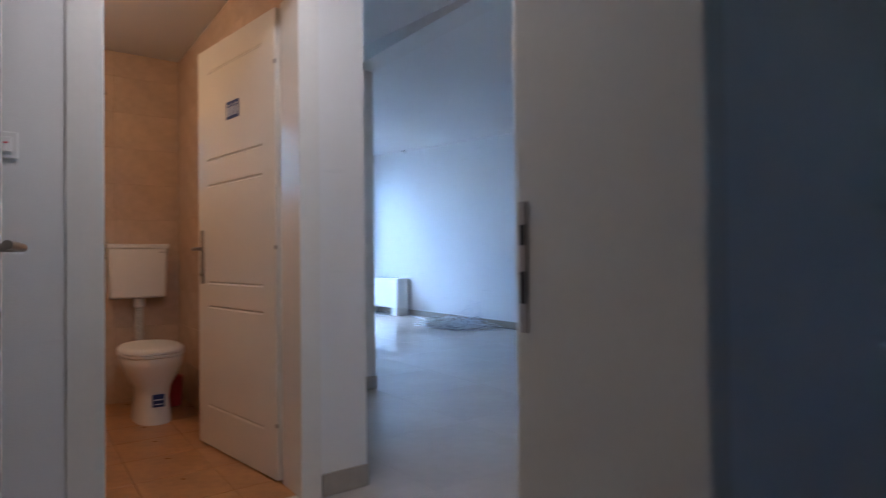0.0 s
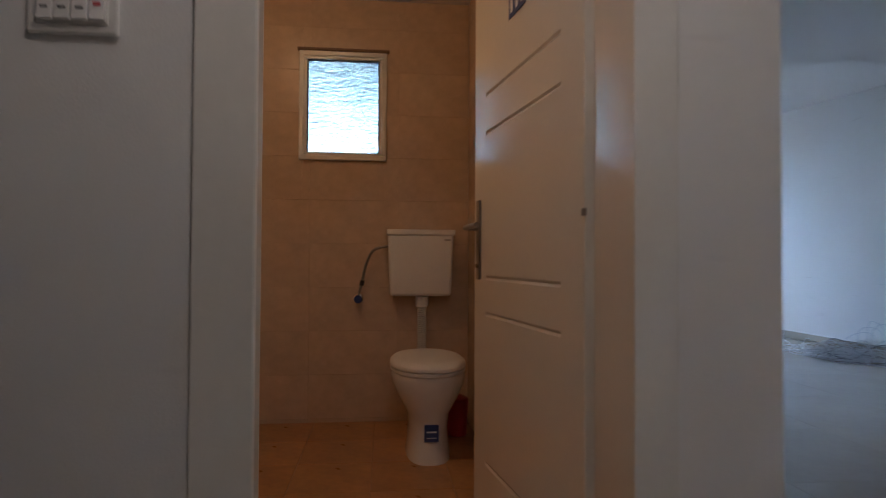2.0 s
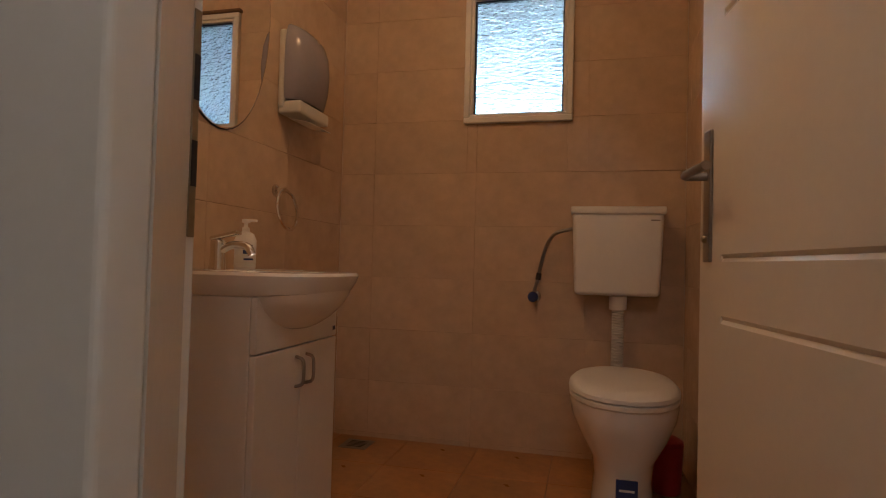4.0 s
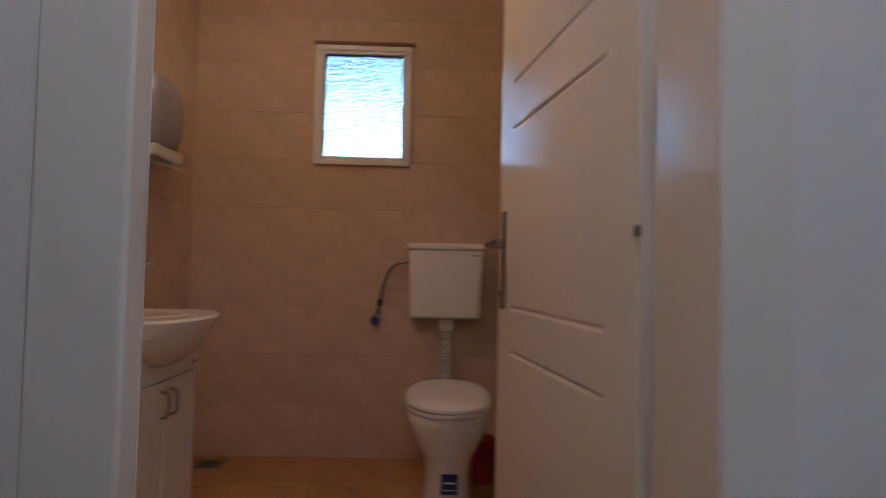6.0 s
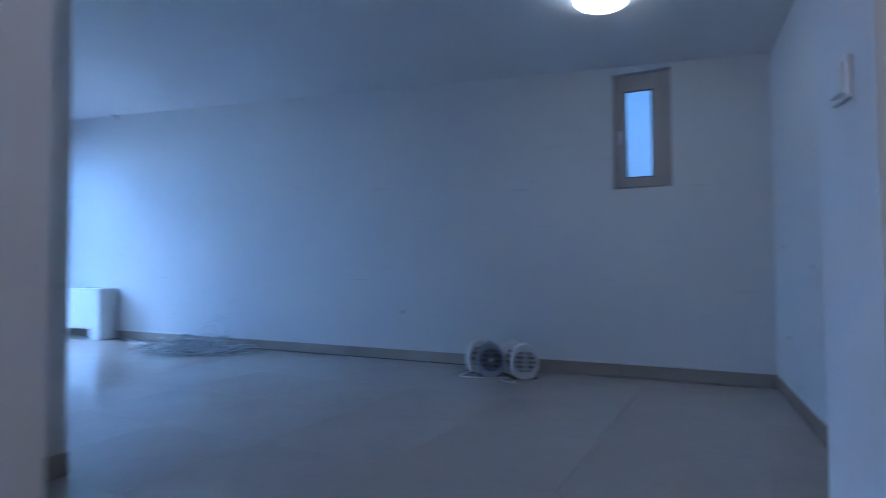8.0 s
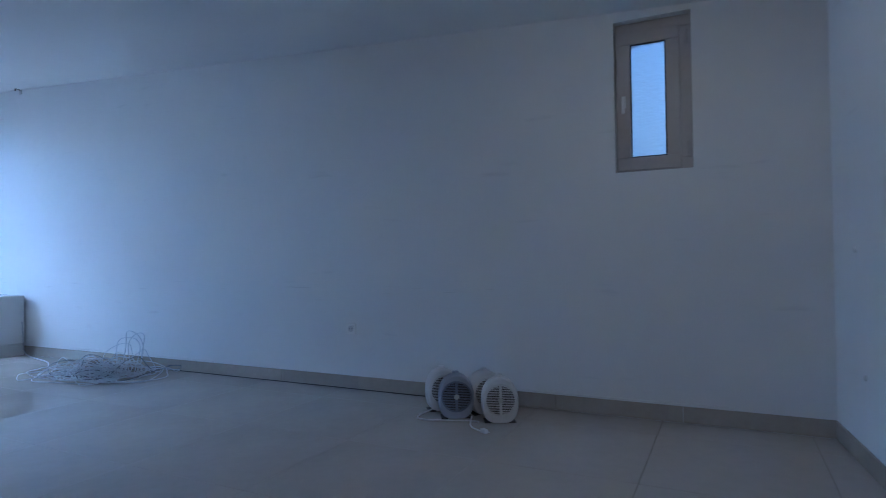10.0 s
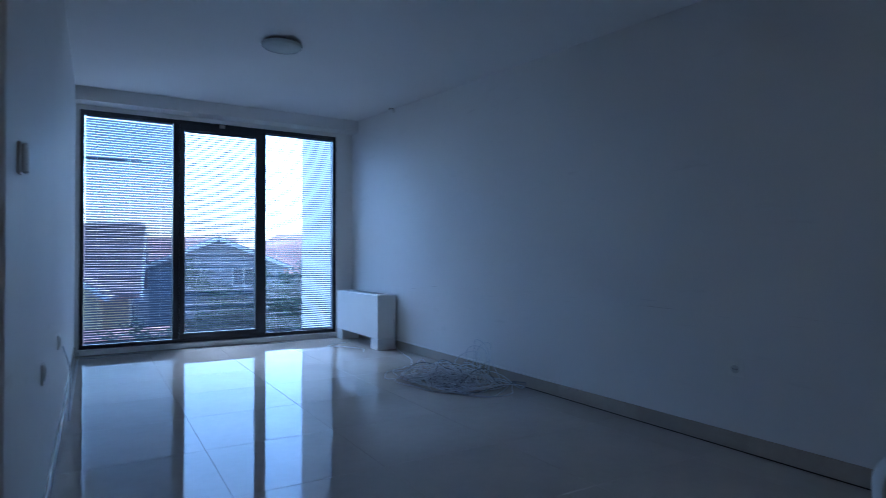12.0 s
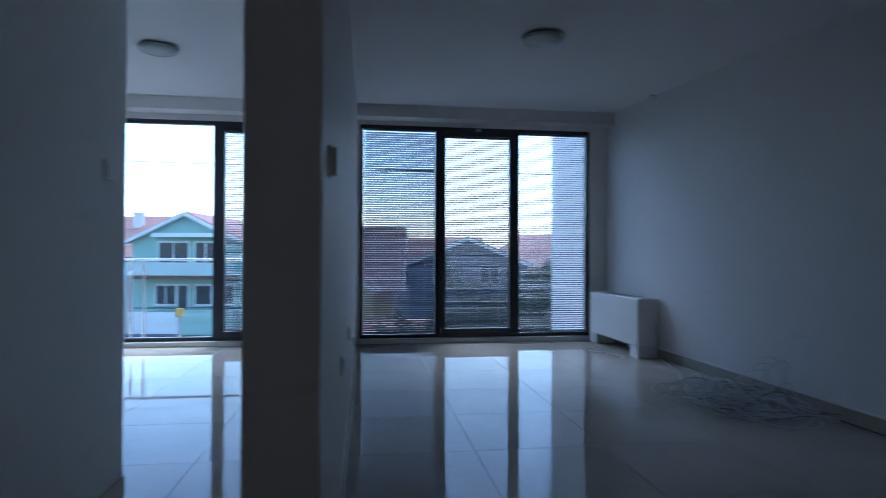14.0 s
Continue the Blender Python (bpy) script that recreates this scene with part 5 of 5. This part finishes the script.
# the grid clears the toilet room, whose edge tiles are cut
def cut_tiles(parent):
    for i in range(12):
        for j in range(14):
            x0, y0 = 1.97 - 5 * P + i * P, 5.82 - 8 * P + j * P
            x1, y1 = x0 + P, y0 + P
            if x0 > XR + 0.02 or y0 > YG or x1 < XL or y1 < EY0 - 1.5:
                continue
            inside = x0 < WX1 and x1 > WX0 and y0 < WY1 and y1 > WY0 - 0.1
            if not inside:
                piece("floor_tile", big, parent, pose(x0, y0, 0))
                continue
            for a0, b0, a1, b1 in ((x0, y0, x1, min(y1, WY0 - 0.1)), (x0, max(y0, WY1 + 0.1), x1, y1), (x0, max(y0, WY0 - 0.1), min(x1, WX0 - 0.1), min(y1, WY1 + 0.1)), (max(x0, WX1 + 0.1), max(y0, WY0 - 0.1), x1, min(y1, WY1 + 0.1))):
                if a1 - a0 > 0.02 and b1 - b0 > 0.02:
                    piece("floor_tile", tile_mesh(a1 - a0, b1 - b0, 0.012, FLOOR), parent, pose(a0, b0, 0))


cut_tiles(floor)

wc_floor = tagged(new("floor_toilet"), "ochre-brown glazed floor tiles of the toilet", "floor", kind="structure")
structure("toilet_floor_bed", boxes((WX0 - 0.1, WY0 - 0.1, -0.011, WX1 + 0.1, WY1 + 0.1, -0.008)), WCFGROUT, "mortar under the toilet tiles", "floor")
Q = 0.333
for i in range(-3, 4):
    for j in range(7):
        a0, b0 = max(WX0 - 0.01, 0.64 + i * Q), max(WY0 - 0.1, 4.70 - (j + 1) * Q)
        a1, b1 = min(WX1 + 0.01, 0.64 + (i + 1) * Q), 4.70 - j * Q
        if j == 0:
            b1 = WY1 + 0.01
        if a1 - a0 > 0.01 and b1 - b0 > 0.01:
            piece("floor_tile", tile_mesh(a1 - a0, b1 - b0, 0.008, WCFLOOR, 0.0025), wc_floor, pose(a0, b0, 0))
structure("threshold", rbox(DX0, YW + 0.004, -0.01, DX1, WY0 - 0.1, 0.004, 0.002), FRAMEW, "pale threshold strip under the toilet door", "threshold")


def wall_tiles(name, label, m, length, holes=(), start=0.0, tw=0.5, th=0.2475):
    """Tiles on a wall whose local x runs along it and whose local y points up; z looks into the room."""
    wall = tagged(new(name), label, "tiles", kind="structure")
    wall.matrix_basis = m
    part("tile_bed", boxes((0, 0, -0.0115, length, WZ, -0.009)) if not holes else boxes(
        (0, 0, -0.0115, holes[0][0], WZ, -0.009), (holes[0][2], 0, -0.0115, length, WZ, -0.009),
        *([(holes[0][0], 0, -0.0115, holes[0][2], holes[0][1], -0.009)] if holes[0][1] > 0.01 else []), (holes[0][0], holes[0][3], -0.0115, holes[0][2], WZ, -0.009)), WCGROUT, wall)
    full = tile_mesh(tw, th, 0.0088, WCTILE, 0.0009, 0.0006)
    z, j = 0.022 - th, 0
    while z < WZ:
        x = start - tw * math.ceil(start / tw)
        while x < length:
            rect = [(max(0, x), max(0.0, z), min(length, x + tw), min(WZ, z + th))]
            for h in holes:
                out = []
                for a0, b0, a1, b1 in rect:
                    if a1 <= h[0] or a0 >= h[2] or b1 <= h[1] or b0 >= h[3]:
                        out.append((a0, b0, a1, b1))
                        continue
                    out += [(a0, b0, min(a1, h[0]), b1), (max(a0, h[2]), b0, a1, b1), (max(a0, h[0]), b0, min(a1, h[2]), min(b1, h[1])), (max(a0, h[0]), max(b0, h[3]), min(a1, h[2]), b1)]
                rect = out
            for a0, b0, a1, b1 in rect:
                if a1 - a0 > 0.008 and b1 - b0 > 0.008:
                    same = abs(a1 - a0 - tw) < 1e-6 and abs(b1 - b0 - th) < 1e-6
                    piece("wall_tile", full if same else tile_mesh(a1 - a0, b1 - b0, 0.0088, WCTILE, 0.0009, 0.0006), wall, pose(a0, b0, random.uniform(-0.0004, 0.0004)))
            x += tw
        z += th


wall_tiles("tiles_toilet_back", "large beige glazed wall tiles behind the toilet", pose(WX0, WY1, 0, 90, 0, 0), WX1 - WX0, [(WIN[0] - WX0, WIN[2], WIN[1] - WX0, WIN[3])], 0.17)
wall_tiles("tiles_toilet_left", "large beige glazed wall tiles behind the washbasin", pose(WX0, WY0, 0, 90, 0, 90), WY1 - WY0, [], 0.1)
wall_tiles("tiles_toilet_right", "large beige glazed wall tiles", pose(WX1, WY1, 0, 90, 0, -90), WY1 - WY0, [], 0.1)
wall_tiles("tiles_toilet_front", "large beige glazed wall tiles round the door", pose(WX1, WY0, 0, 90, 0, 180), WX1 - WX0, [(WX1 - DX1 - 0.015, 0.0, WX1 - DX0 + 0.08, 2.18)], 0.17)
